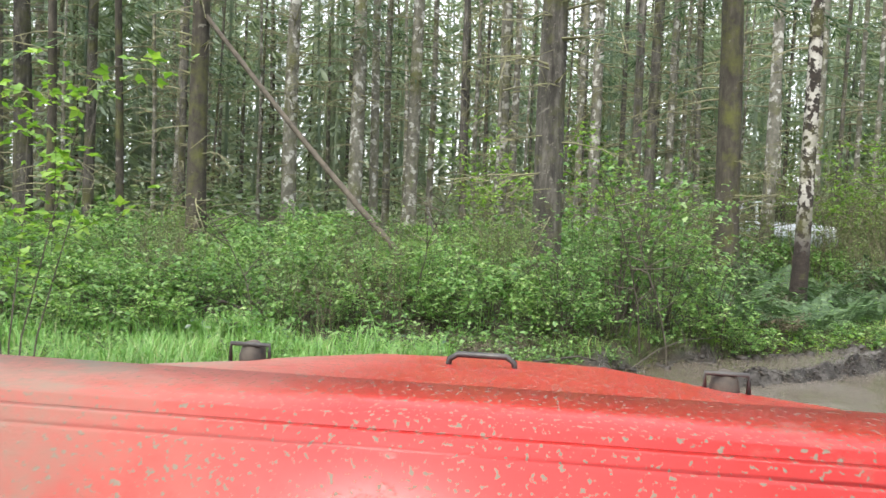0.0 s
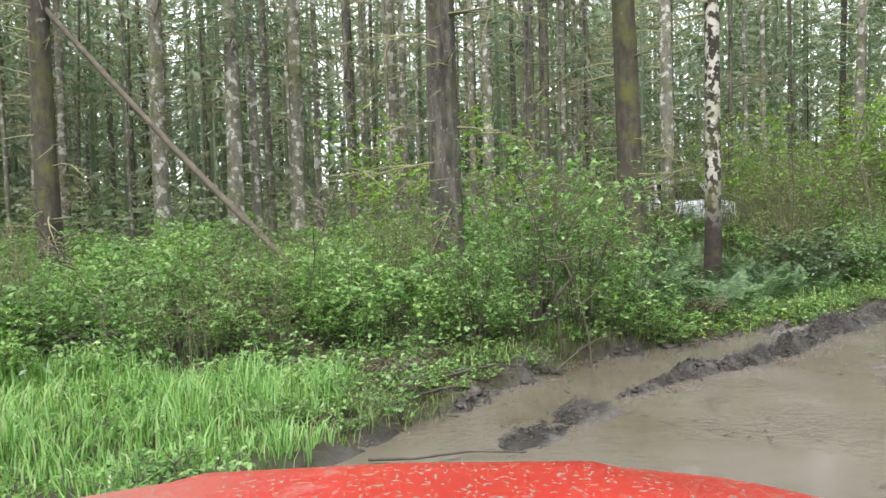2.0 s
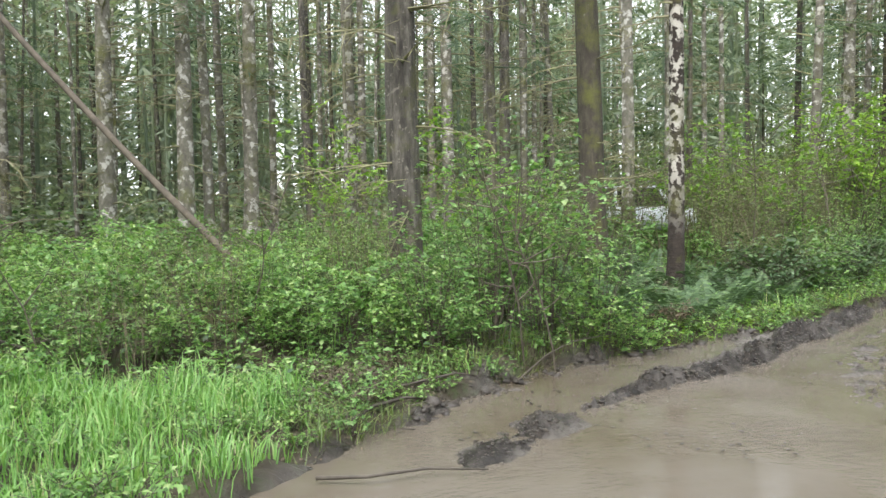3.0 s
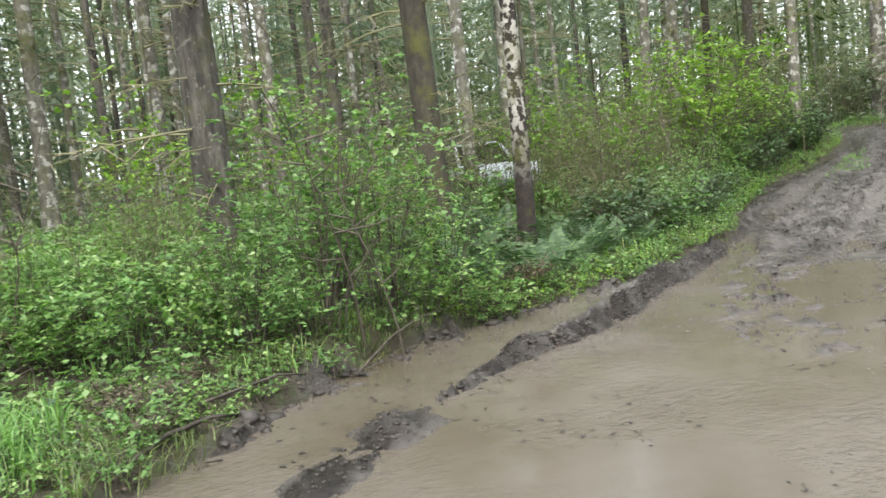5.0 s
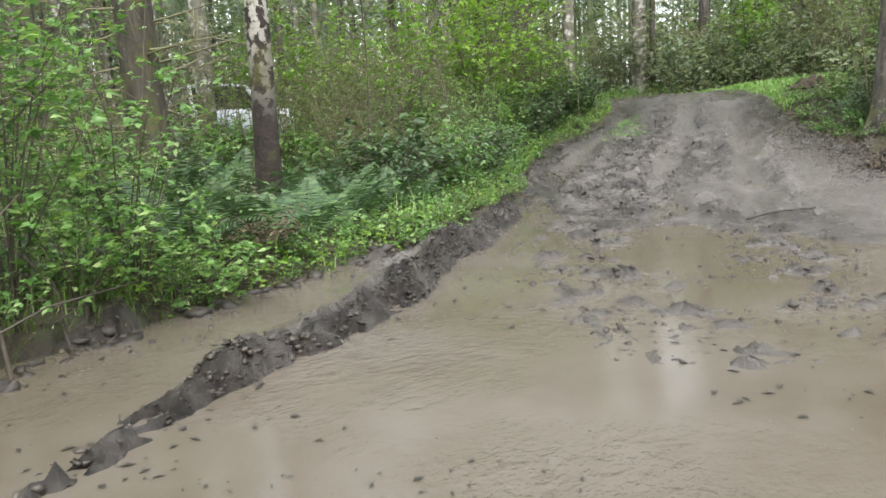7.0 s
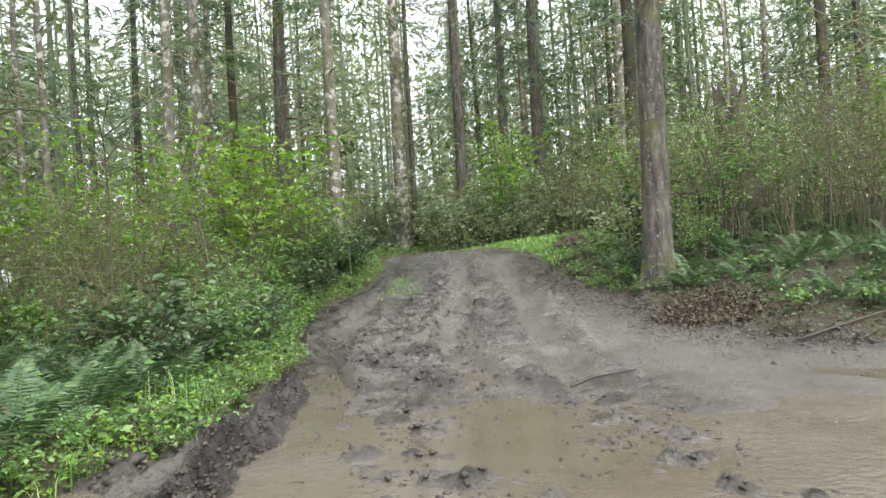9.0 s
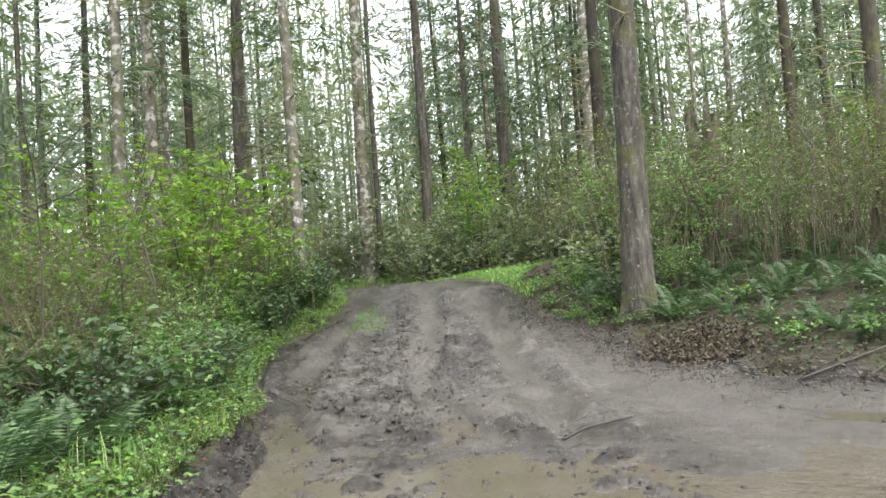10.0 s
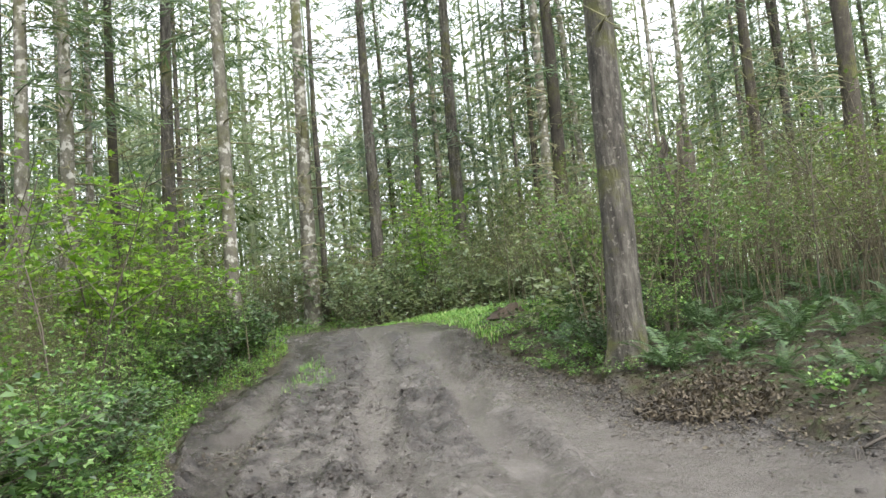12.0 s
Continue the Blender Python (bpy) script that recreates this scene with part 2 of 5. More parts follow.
def water_material():
    m, n, l, b = material("muddy_water")
    geo = n.new("ShaderNodeNewGeometry")
    pos = geo.outputs["Position"]
    c = ramp(n, l, noise_of(n, l, pos, 0.6, 5, 0.6), [(0.3, (0.082, 0.068, 0.048)), (0.5, (0.107, 0.092, 0.073)), (0.72, (0.130, 0.115, 0.097))])
    l.new(c, b.inputs["Base Color"])
    l.new(ramp(n, l, noise_of(n, l, pos, 1.3, 5, 0.65), [(0.35, (0.03, 0.03, 0.03)), (0.65, (0.14, 0.14, 0.14))]), b.inputs["Roughness"])
    b.inputs["IOR"].default_value = 1.33
    rip = mixed(n, l, 0.5, noise_of(n, l, pos, 2.0, 5, 0.65), noise_of(n, l, pos, 11, 4, 0.7, (1, 1.3, 1)))
    rip = mixed(n, l, ramp(n, l, noise_of(n, l, pos, 0.55, 3), [(0.48, (0.06, 0.06, 0.06)), (0.60, (1, 1, 1))]), (0.5, 0.5, 0.5), rip)
    rip = mixed(n, l, 0.025, rip, noise_of(n, l, pos, 26, 3, 0.6, (1, 1.5, 1)))
    bumped(n, l, b, rip, 0.65, 0.05)
    return m


def bark_material(name, stops, patch, patch_amount, patch_scale, stretch, bump, patch_from=None):
    m, n, l, b = material(name)
    tc = n.new("ShaderNodeNewGeometry").outputs["Position"]
    info = n.new("ShaderNodeObjectInfo")
    base = ramp(n, l, noise_of(n, l, tc, 9, 6, 0.7, stretch), stops)
    mask = ramp(n, l, noise_of(n, l, tc, patch_scale, 4, 0.6), [(patch_amount, (0, 0, 0)), (patch_amount + 0.06, (1, 1, 1))])
    if patch_from is not None:
        xyz = n.new("ShaderNodeSeparateXYZ")
        l.new(tc, xyz.inputs[0])
        rng_ = node(n, "ShaderNodeMapRange")
        rng_.inputs[1].default_value, rng_.inputs[2].default_value = patch_from
        l.new(xyz.outputs[2], rng_.inputs[0])
        mask = mixed(n, l, 1.0, mask, rng_.outputs[0], "MULTIPLY")
    col = mixed(n, l, mask, base, patch)
    moss = ramp(n, l, noise_of(n, l, tc, 1.6, 5, 0.7), [(0.5, (0, 0, 0)), (0.68, (0.85, 0.85, 0.85))])
    col = mixed(n, l, moss, col, (0.10, 0.11, 0.025))
    tone = ramp(n, l, info.outputs["Random"], [(0.0, (0.65, 0.63, 0.6)), (1.0, (1.15, 1.12, 1.1))])
    l.new(mixed(n, l, 1.0, col, tone, "MULTIPLY"), b.inputs["Base Color"])
    b.inputs["Roughness"].default_value = 0.9
    bumped(n, l, b, noise_of(n, l, tc, 16, 6, 0.7, stretch), 0.9, bump)
    return m


def leaf_material(name, stops, through_share=0.35, gloss=0.45):
    m, n, l, b = material(name)
    geo = n.new("ShaderNodeNewGeometry")
    info = n.new("ShaderNodeObjectInfo")
    col = ramp(n, l, geo.outputs["Random Per Island"], stops)
    tone = ramp(n, l, info.outputs["Random"], [(0.0, (0.72, 0.78, 0.72)), (0.5, (1, 1, 1)), (1.0, (1.08, 1.04, 0.9))])
    col = mixed(n, l, 1.0, col, tone, "MULTIPLY")
    l.new(col, b.inputs["Base Color"])
    b.inputs["Roughness"].default_value = gloss
    t = n.new("ShaderNodeBsdfTranslucent")
    l.new(mixed(n, l, 1.0, col, (1.1, 1.15, 0.7), "MULTIPLY"), t.inputs[0])
    mx = n.new("ShaderNodeMixShader")
    mx.inputs[0].default_value = through_share
    l.new(b.outputs[0], mx.inputs[1])
    l.new(t.outputs[0], mx.inputs[2])
    l.new(mx.outputs[0], n["Material Output"].inputs[0])
    return m


def plain_material(name, a, b_col, scale, rough, metal=0.0, bump=0.0):
    m, n, l, b = material(name)
    tc = n.new("ShaderNodeTexCoord").outputs["Object"]
    l.new(ramp(n, l, noise_of(n, l, tc, scale, 5, 0.65), [(0.3, a), (0.7, b_col)]), b.inputs["Base Color"])
    b.inputs["Roughness"].default_value, b.inputs["Metallic"].default_value = rough, metal
    if bump:
        bumped(n, l, b, noise_of(n, l, tc, scale * 3, 5, 0.65), 0.6, bump)
    return m


def paint_material():
    """Red car paint, splashed and smeared with dried mud, more of it towards the vehicle's left side."""
    m, n, l, b = material("muddy_red_paint")
    tc = n.new("ShaderNodeTexCoord").outputs["Object"]
    sep = n.new("ShaderNodeSeparateXYZ")
    l.new(tc, sep.inputs[0])
    red = ramp(n, l, noise_of(n, l, tc, 3, 4), [(0.3, (0.30, 0.012, 0.010)), (0.7, (0.40, 0.022, 0.018))])
    specks = ramp(n, l, noise_of(n, l, tc, 120, 3, 0.5, (1, 0.5, 1)), [(0.60, (0, 0, 0)), (0.63, (1, 1, 1))])
    smear = ramp(n, l, noise_of(n, l, tc, 4.5, 6, 0.7, (1, 0.6, 1)), [(0.60, (0, 0, 0)), (0.74, (0.7, 0.7, 0.7))])
    side = node(n, "ShaderNodeMapRange")
    for k, v in ((1, -0.12), (2, -0.62), (3, 0.0), (4, 1.0)):
        side.inputs[k].default_value = v
    l.new(sep.outputs[0], side.inputs[0])
    cake = mixed(n, l, 1.0, side.outputs[0], ramp(n, l, noise_of(n, l, tc, 9, 6, 0.7), [(0.3, (0.4, 0.4, 0.4)), (0.6, (1, 1, 1))]), "MULTIPLY")
    dirt = mixed(n, l, 1.0, mixed(n, l, 1.0, specks, smear, "LIGHTEN"), cake, "LIGHTEN")
    l.new(mixed(n, l, dirt, red, (0.16, 0.128, 0.096)), b.inputs["Base Color"])
    l.new(mixed(n, l, dirt, (0.28, 0.28, 0.28), (0.85, 0.85, 0.85)), b.inputs["Roughness"])
    bumped(n, l, b, dirt, 0.3, 0.004)
    return m


MAT_GROUND, MAT_WATER = ground_material(), water_material()
MAT_BARK = bark_material("furrowed_fir_bark", [(0.34, (0.026, 0.0235, 0.02)), (0.52, (0.088, 0.082, 0.070)), (0.68, (0.185, 0.176, 0.155))], (0.20, 0.19, 0.165), 0.59, 13, (1, 1, 0.22), 0.08)
MAT_GREY = bark_material("lichen_grey_bark", [(0.3, (0.08, 0.075, 0.06)), (0.55, (0.175, 0.17, 0.14)), (0.75, (0.29, 0.285, 0.25))], (0.47, 0.47, 0.44), 0.54, 5, (1, 1, 0.6), 0.02)
MAT_ALDER = bark_material("white_patched_alder_bark", [(0.3, (0.014, 0.011, 0.009)), (0.55, (0.036, 0.027, 0.021)), (0.8, (0.07, 0.054, 0.042))], (0.50, 0.49, 0.45), 0.48, 9, (1, 1, 1.3), 0.04, (1.2, 2.4))
MAT_DARK = bark_material("dark_mossy_bark", [(0.3, (0.024, 0.02, 0.016)), (0.55, (0.06, 0.053, 0.04)), (0.75, (0.115, 0.105, 0.083))], (0.22, 0.21, 0.18), 0.66, 6, (1, 1, 0.3), 0.04)
MAT_TWIG = plain_material("mossy_dead_twigs", (0.13, 0.115, 0.085), (0.25, 0.25, 0.12), 2.5, 0.9)
MAT_STEM = plain_material("shrub_stems", (0.045, 0.037, 0.028), (0.12, 0.10, 0.075), 6, 0.8)
MAT_TAN = plain_material("dry_tan_stems", (0.07, 0.06, 0.036), (0.16, 0.14, 0.085), 6, 0.85)
MAT_WOOD = plain_material("wet_grey_wood", (0.03, 0.024, 0.018), (0.085, 0.072, 0.058), 9, 0.7, 0, 0.01)
MAT_MOSSLOG = plain_material("moss_covered_wood", (0.03, 0.028, 0.014), (0.085, 0.085, 0.03), 7, 0.95, 0, 0.03)
MAT_EARTH = plain_material("dry_dark_earth", (0.03, 0.022, 0.015), (0.085, 0.062, 0.042), 9, 0.95, 0, 0.03)
MAT_CLOD = plain_material("dark_wet_clods", (0.016, 0.013, 0.011), (0.06, 0.051, 0.043), 12, 0.5, 0, 0.02)
LEAF_BRIGHT = leaf_material("spring_shrub_leaves", [(0.0, (0.055, 0.125, 0.035)), (0.35, (0.125, 0.255, 0.07)), (0.75, (0.215, 0.37, 0.12)), (1.0, (0.37, 0.48, 0.23))], 0.45)
LEAF_LIME = leaf_material("lime_green_young_leaves", [(0.0, (0.12, 0.25, 0.035)), (0.6, (0.20, 0.36, 0.055)), (1.0, (0.30, 0.44, 0.08))], 0.45)
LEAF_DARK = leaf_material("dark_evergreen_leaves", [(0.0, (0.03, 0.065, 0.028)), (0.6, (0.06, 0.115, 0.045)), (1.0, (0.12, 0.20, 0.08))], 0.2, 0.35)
LEAF_FERN = leaf_material("sword_fern_green", [(0.0, (0.045, 0.085, 0.04)), (0.6, (0.075, 0.14, 0.058)), (1.0, (0.125, 0.20, 0.08))], 0.25, 0.6)
LEAF_GRASS = leaf_material("lush_grass_blades", [(0.0, (0.10, 0.22, 0.055)), (0.45, (0.175, 0.36, 0.09)), (0.85, (0.26, 0.44, 0.13)), (1.0, (0.44, 0.46, 0.26))], 0.4)
LEAF_NEEDLE = leaf_material("conifer_needles", [(0.0, (0.055, 0.095, 0.06)), (0.5, (0.095, 0.15, 0.09)), (1.0, (0.16, 0.22, 0.13))], 0.4)
# Leaf colour for distant growth, paled and greyed: distance haze is painted in.
LEAF_HAZE = leaf_material("haze_painted_far_leaves", [(0.0, (0.13, 0.18, 0.125)), (0.5, (0.21, 0.265, 0.19)), (1.0, (0.31, 0.36, 0.25))], 0.45)
LEAF_OLIVE = leaf_material("olive_brush_leaves", [(0.0, (0.07, 0.11, 0.035)), (0.5, (0.125, 0.185, 0.06)), (1.0, (0.21, 0.265, 0.095))], 0.4)
LEAF_BROWN = leaf_material("dead_brown_leaves", [(0.0, (0.045, 0.034, 0.022)), (0.6, (0.09, 0.068, 0.044)), (1.0, (0.15, 0.122, 0.085))], 0.1, 0.7)
MAT_PAINT = paint_material()
MAT_TORN = leaf_material("torn_mud_lumps", [(0.0, (0.012, 0.0095, 0.008)), (0.6, (0.030, 0.025, 0.021)), (1.0, (0.06, 0.051, 0.044))], 0.0, 0.45)
MAT_RUBBER = plain_material("muddy_tyre_rubber", (0.018, 0.018, 0.018), (0.10, 0.08, 0.06), 14, 0.85)
MAT_STEEL = plain_material("dull_black_steel", (0.03, 0.03, 0.032), (0.09, 0.085, 0.08), 10, 0.5, 0.6)
MAT_CARPAINT = plain_material("pale_blue_white_paint", (0.55, 0.60, 0.66), (0.68, 0.72, 0.76), 2, 0.35)
MAT_CARGLASS = plain_material("dark_car_glass", (0.02, 0.024, 0.028), (0.03, 0.034, 0.04), 2, 0.08)


# ---- mesh builders ----
class Shape:
    """Collects vertices and faces in arrays, for one mesh."""

    def __init__(self):
        self.v, self.f3, self.f4, self.count = [], [], [], 0

    def add(self, verts, tris=None, quads=None):
        verts = np.asarray(verts, float).reshape(-1, 3)
        if tris is not None and len(tris):
            self.f3.append(np.asarray(tris, int) + self.count)
        if quads is not None and len(quads):
            self.f4.append(np.asarray(quads, int) + self.count)
        self.v.append(verts)
        self.count += len(verts)
        return self

    def leaves(self, p, axis, normal, length, width, fold=0.12):
        """Diamond leaves, folded along the middle."""
        p, axis, normal = (np.asarray(a, float) for a in (p, axis, normal))
        n = len(p)
        length, width = np.broadcast_to(length, n)[:, None], np.broadcast_to(width, n)[:, None]
        axis = axis / np.maximum(np.linalg.norm(axis, axis=1, keepdims=True), 1e-6)
        side = np.cross(axis, normal)
        side = side / np.maximum(np.linalg.norm(side, axis=1, keepdims=True), 1e-6)
        up = np.cross(side, axis)
        mid = p + axis * length * 0.45 + up * length * fold
        v = np.stack([p, mid + side * width / 2, p + axis * length, mid - side * width / 2], 1)
        k = np.arange(n)[:, None] * 4
        self.add(v.reshape(-1, 3), np.concatenate([k + [[0, 1, 2]], k + [[0, 2, 3]]]))
        return self

    def tube(self, pts, radii, sides=5, cap=True):
        pts, radii = np.asarray(pts, float), np.broadcast_to(np.asarray(radii, float), len(pts))
        n = len(pts)
        tan = np.gradient(pts, axis=0)
        tan /= np.maximum(np.linalg.norm(tan, axis=1, keepdims=True), 1e-9)
        ref = np.array([0.31, 0.95, 0.05]) if abs(tan[0][2]) > 0.6 else np.array([0.0, 0.0, 1.0])
        u = np.cross(tan, ref)
        u /= np.maximum(np.linalg.norm(u, axis=1, keepdims=True), 1e-9)
        w = np.cross(tan, u)
        a = np.arange(sides) * 2 * math.pi / sides
        ring = pts[:, None] + radii[:, None, None] * (np.cos(a)[None, :, None] * u[:, None] + np.sin(a)[None, :, None] * w[:, None])
        i, j = np.meshgrid(np.arange(n - 1), np.arange(sides), indexing="ij")
        j2 = (j + 1) % sides
        q = np.stack([i * sides + j, i * sides + j2, (i + 1) * sides + j2, (i + 1) * sides + j], -1).reshape(-1, 4)
        v = np.concatenate([ring.reshape(-1, 3), pts[:1], pts[-1:]])
        t = []
        if cap:
            for s in range(sides):
                t.append((n * sides, (s + 1) % sides, s))
                t.append((n * sides + 1, (n - 1) * sides + s, (n - 1) * sides + (s + 1) % sides))
        self.add(v, t, q)
        return self

    def mesh(self, name, mat, soft=False):
        me = bpy.data.meshes.new(name)
        v = np.concatenate(self.v)
        f3 = np.concatenate(self.f3) if self.f3 else np.zeros((0, 3), int)
        f4 = np.concatenate(self.f4) if self.f4 else np.zeros((0, 4), int)
        me.vertices.add(len(v))
        me.vertices.foreach_set("co", v.astype(np.float32).ravel())
        me.loops.add(f3.size + f4.size)
        me.loops.foreach_set("vertex_index", np.concatenate([f3.ravel(), f4.ravel()]).astype(np.int32))
        me.polygons.add(len(f3) + len(f4))
        me.polygons.foreach_set("loop_start", np.concatenate([np.arange(len(f3)) * 3, f3.size + np.arange(len(f4)) * 4]).astype(np.int32))
        me.update(calc_edges=True)
        me.validate()
        if soft:
            me.polygons.foreach_set("use_smooth", np.ones(len(me.polygons), bool))
        me.materials.append(mat)
        return me


def empty(name, x=0.0, y=0.0, z=0.0):
    ob = new(name)
    ob.location = (x, y, z)
    ob.empty_display_size = 0.1
    return ob


def piece(name, mesh, parent, label="", kind=""):
    ob = new(name, mesh)
    ob.parent = parent
    return tagged(ob, label, "", "", kind)


def box(shape, x0, x1, y0, y1, z0, z1, r=0.0):
    """A box with its upright and long edges cut off by r."""
    bm = bmesh.new()
    bmesh.ops.create_cube(bm, size=1)
    for v in bm.verts:
        v.co = Vector((x0 if v.co.x < 0 else x1, y0 if v.co.y < 0 else y1, z0 if v.co.z < 0 else z1))
    if r:
        bmesh.ops.bevel(bm, geom=bm.edges[:], offset=r, segments=2, affect="EDGES")
    bmesh.ops.triangulate(bm, faces=bm.faces[:])
    bm.verts.index_update()
    shape.add([v.co[:] for v in bm.verts], [[v.index for v in f.verts] for f in bm.faces])
    bm.free()
    return shape


def unit(v):
    return v / np.maximum(np.linalg.norm(v, axis=-1, keepdims=True), 1e-9)


# ---- the ground: one sheet to the horizon ----
def steps_out(start, step, far, sign, slow):
    """Ever longer steps outwards; over the first slow metres none is longer than 0.2 m."""
    out, s = [start], step
    while abs(out[-1]) < far:
        s *= 1.16
        if abs(out[-1] - start) < slow:
            s = min(s, 0.2)
        out.append(out[-1] + sign * s)
    return out


def graded(a, b, step, far, slow_low, slow_high):
    mid = np.arange(a, b + step, step)
    return np.concatenate([steps_out(a, step, far, -1, slow_low)[:0:-1], mid[:-1], steps_out(b, step, far, 1, slow_high)])


gx, gy = graded(0.9, 15.6, 0.04, 900, 2, 4), graded(9.4, 17.8, 0.04, 900, 12, 3)
GX, GY = np.meshgrid(gx, gy, indexing="ij")
GZ = ground_height(GX, GY)
nx, ny = GX.shape
gi, gj = np.meshgrid(np.arange(nx - 1), np.arange(ny - 1), indexing="ij")
quads = np.stack([gi * ny + gj, (gi + 1) * ny + gj, (gi + 1) * ny + gj + 1, gi * ny + gj + 1], -1).reshape(-1, 4)
ground_mesh = Shape().add(np.stack([GX, GY, GZ], -1), None, quads).mesh("ground", MAT_GROUND, True)
mud_share = 1 - smooth(-0.1, 0.12, mud_distance(GX, GY) + 0.35 * fbm(GX * 1.3, GY * 1.3, 3, 81))
ground_mesh.attributes.new("mud", "FLOAT", "POINT").data.foreach_set("value", mud_share.astype(np.float32).ravel())
ridge_d, ridge_s = line_distance(GX, GY, RIDGE)
lump_d, _ = line_distance(GX, GY, LUMP)
outer = mud_distance(GX, GY)
turned = np.maximum(np.exp(-(ridge_d / np.interp(ridge_s, [0, 0.4, 1], [0.12, 0.22, 0.28])) ** 4), np.exp(-(lump_d / 0.2) ** 4))
turned = np.maximum(turned, 0.8 * np.exp(-((outer - 0.02) / 0.16) ** 2) * (GY > 9) * (GX < 8))
turned = np.maximum(turned, 0.8 * np.exp(-((outer + 0.15) / 0.5) ** 2) * (GX > 7))
turned = np.maximum(turned, 0.6 * smooth(0.0, 0.3, fbm(GX * 1.7, GY * 1.7, 4, 91)) * smooth(9.5, 11.5, GX) * (1 - slick_share(GX, GY)))
for shoal in SHOALS:
    turned = np.maximum(turned, 0.7 * np.exp(-(line_distance(GX, GY, shoal)[0] / 0.5) ** 2) * smooth(0.0, 0.04, GZ))
turned = np.clip(turned * (1 + 1.2 * fbm(GX * 6, GY * 6, 3, 93)), 0, 1)
ground_mesh.attributes.new("slick", "FLOAT", "POINT").data.foreach_set("value", slick_share(GX, GY).astype(np.float32).ravel())
ground_mesh.attributes.new("turned", "FLOAT", "POINT").data.foreach_set("value", turned.astype(np.float32).ravel())
ground = tagged(new("ground", ground_mesh), "churned wet brown mud and dark forest floor", "ground", "", "structure")

wx, wy = np.meshgrid(np.linspace(-2.5, 13.0, 34), np.linspace(2.5, 16.5, 28), indexing="ij")
wi, wj = np.meshgrid(np.arange(33), np.arange(27), indexing="ij")
wq = np.stack([wi * 28 + wj, (wi + 1) * 28 + wj, (wi + 1) * 28 + wj + 1, wi * 28 + wj + 1], -1).reshape(-1, 4)
water = new("water", Shape().add(np.stack([wx, wy, 0 * wx], -1), None, wq).mesh("water", MAT_WATER, True))
tagged(water, "opaque light brown muddy puddle water", "water", "", "structure")


FREE_X, FREE_Y = np.meshgrid(np.arange(-25, 60, 0.1), np.arange(-15, 50, 0.1), indexing="ij")
FREE_D = mud_distance(FREE_X, FREE_Y)


def outside_by(x, y):
    i = min(max(int(round((x + 25) / 0.1)), 0), FREE_D.shape[0] - 1)
    j = min(max(int(round((y + 15) / 0.1)), 0), FREE_D.shape[1] - 1)
    return float(FREE_D[i, j])

# ---- trees ----
def dead_limbs(seed, z0, z1, count, reach, mat=None, name="dead_limbs"):
    """Bare drooping branches with side twigs round a stem of about 0.2 m radius."""
    r = np.random.RandomState(seed)
    s = Shape()
    for _ in range(count):
        z, a = r.uniform(z0, z1), r.uniform(0, 2 * math.pi)
        ln = reach * r.uniform(0.3, 1.0)
        lift, bend = r.uniform(-0.15, 0.35), r.uniform(-0.5, 0.1)
        t = np.linspace(0, 1, 5)
        out = np.array([math.cos(a), math.sin(a), 0])
        sway = np.array([-out[1], out[0], 0]) * r.uniform(-0.3, 0.3)
        pts = np.outer(0.08 + t * ln, out) + np.outer(t * t * ln, sway) + np.outer(lift * t * ln + bend * t * t * ln, [0, 0, 1]) + [0, 0, z]
        rad = r.uniform(0.014, 0.032)
        s.tube(pts[[0, 1, 2, 4]], np.linspace(rad, 0.004, 4), 3, False)
        for _ in range(r.randint(2, 6)):
            k = r.uniform(0.3, 0.95)
            p = np.array([np.interp(k, t, pts[:, c]) for c in range(3)])
            d = unit(out * r.uniform(0.1, 0.9) + np.array([r.uniform(-1, 1), r.uniform(-1, 1), r.uniform(-0.9, 0.4)]))
            tl = ln * r.uniform(0.15, 0.45)
            s.tube([p, p + d * tl + [0, 0, -0.08 * tl]], [0.011, 0.004], 3, False)
    return s.mesh(name, mat or MAT_TWIG)


def needle_crown(seed, z0, z1, reach, boughs, per, size, mat, name="crown"):
    """Drooping boughs of flat needle sprays, with gaps."""
    r = np.random.RandomState(seed)
    s = Shape()
    for _ in range(boughs):
        h = r.uniform(0, 1) ** 0.9
        z, a = z0 + h * (z1 - z0), r.uniform(0, 2 * math.pi)
        ln = reach * (1 - 0.75 * h) * r.uniform(0.45, 1.1)
        out = np.array([math.cos(a), math.sin(a), 0])
        side = np.array([-out[1], out[0], 0])
        droop = r.uniform(0.1, 0.5)
        n = max(6, int(per * ln / reach))
        t = r.uniform(0.12, 1, n) ** 0.8
        spread = r.uniform(-1, 1, n) * 0.42 * ln * (0.25 + 0.75 * t) * (1.15 - t)
        p = np.outer(t * ln, out) + np.outer(spread, side) + np.outer(z + 0.1 * t * ln - droop * ln * t * t - 0.25 * np.abs(spread), [0, 0, 1])
        p += r.normal(0, 0.05, (n, 3))
        ax = out[None] * 0.7 + np.sign(spread)[:, None] * side[None] * 0.7 + np.c_[r.normal(0, 0.25, (n, 2)), r.uniform(-0.7, -0.1, n)]
        nm = np.c_[r.normal(0, 0.45, (n, 2)), np.ones(n)]
        s.leaves(p, ax, nm, size * r.uniform(0.6, 1.3, n), size * r.uniform(0.10, 0.2, n), -0.05)
        tt = np.linspace(0, 1, 4)
        s.tube(np.outer(tt * ln, out) + np.outer(z + 0.1 * tt * ln - droop * ln * tt * tt, [0, 0, 1]), np.linspace(0.02, 0.004, 4), 3, False)
    return s.mesh(name, mat)


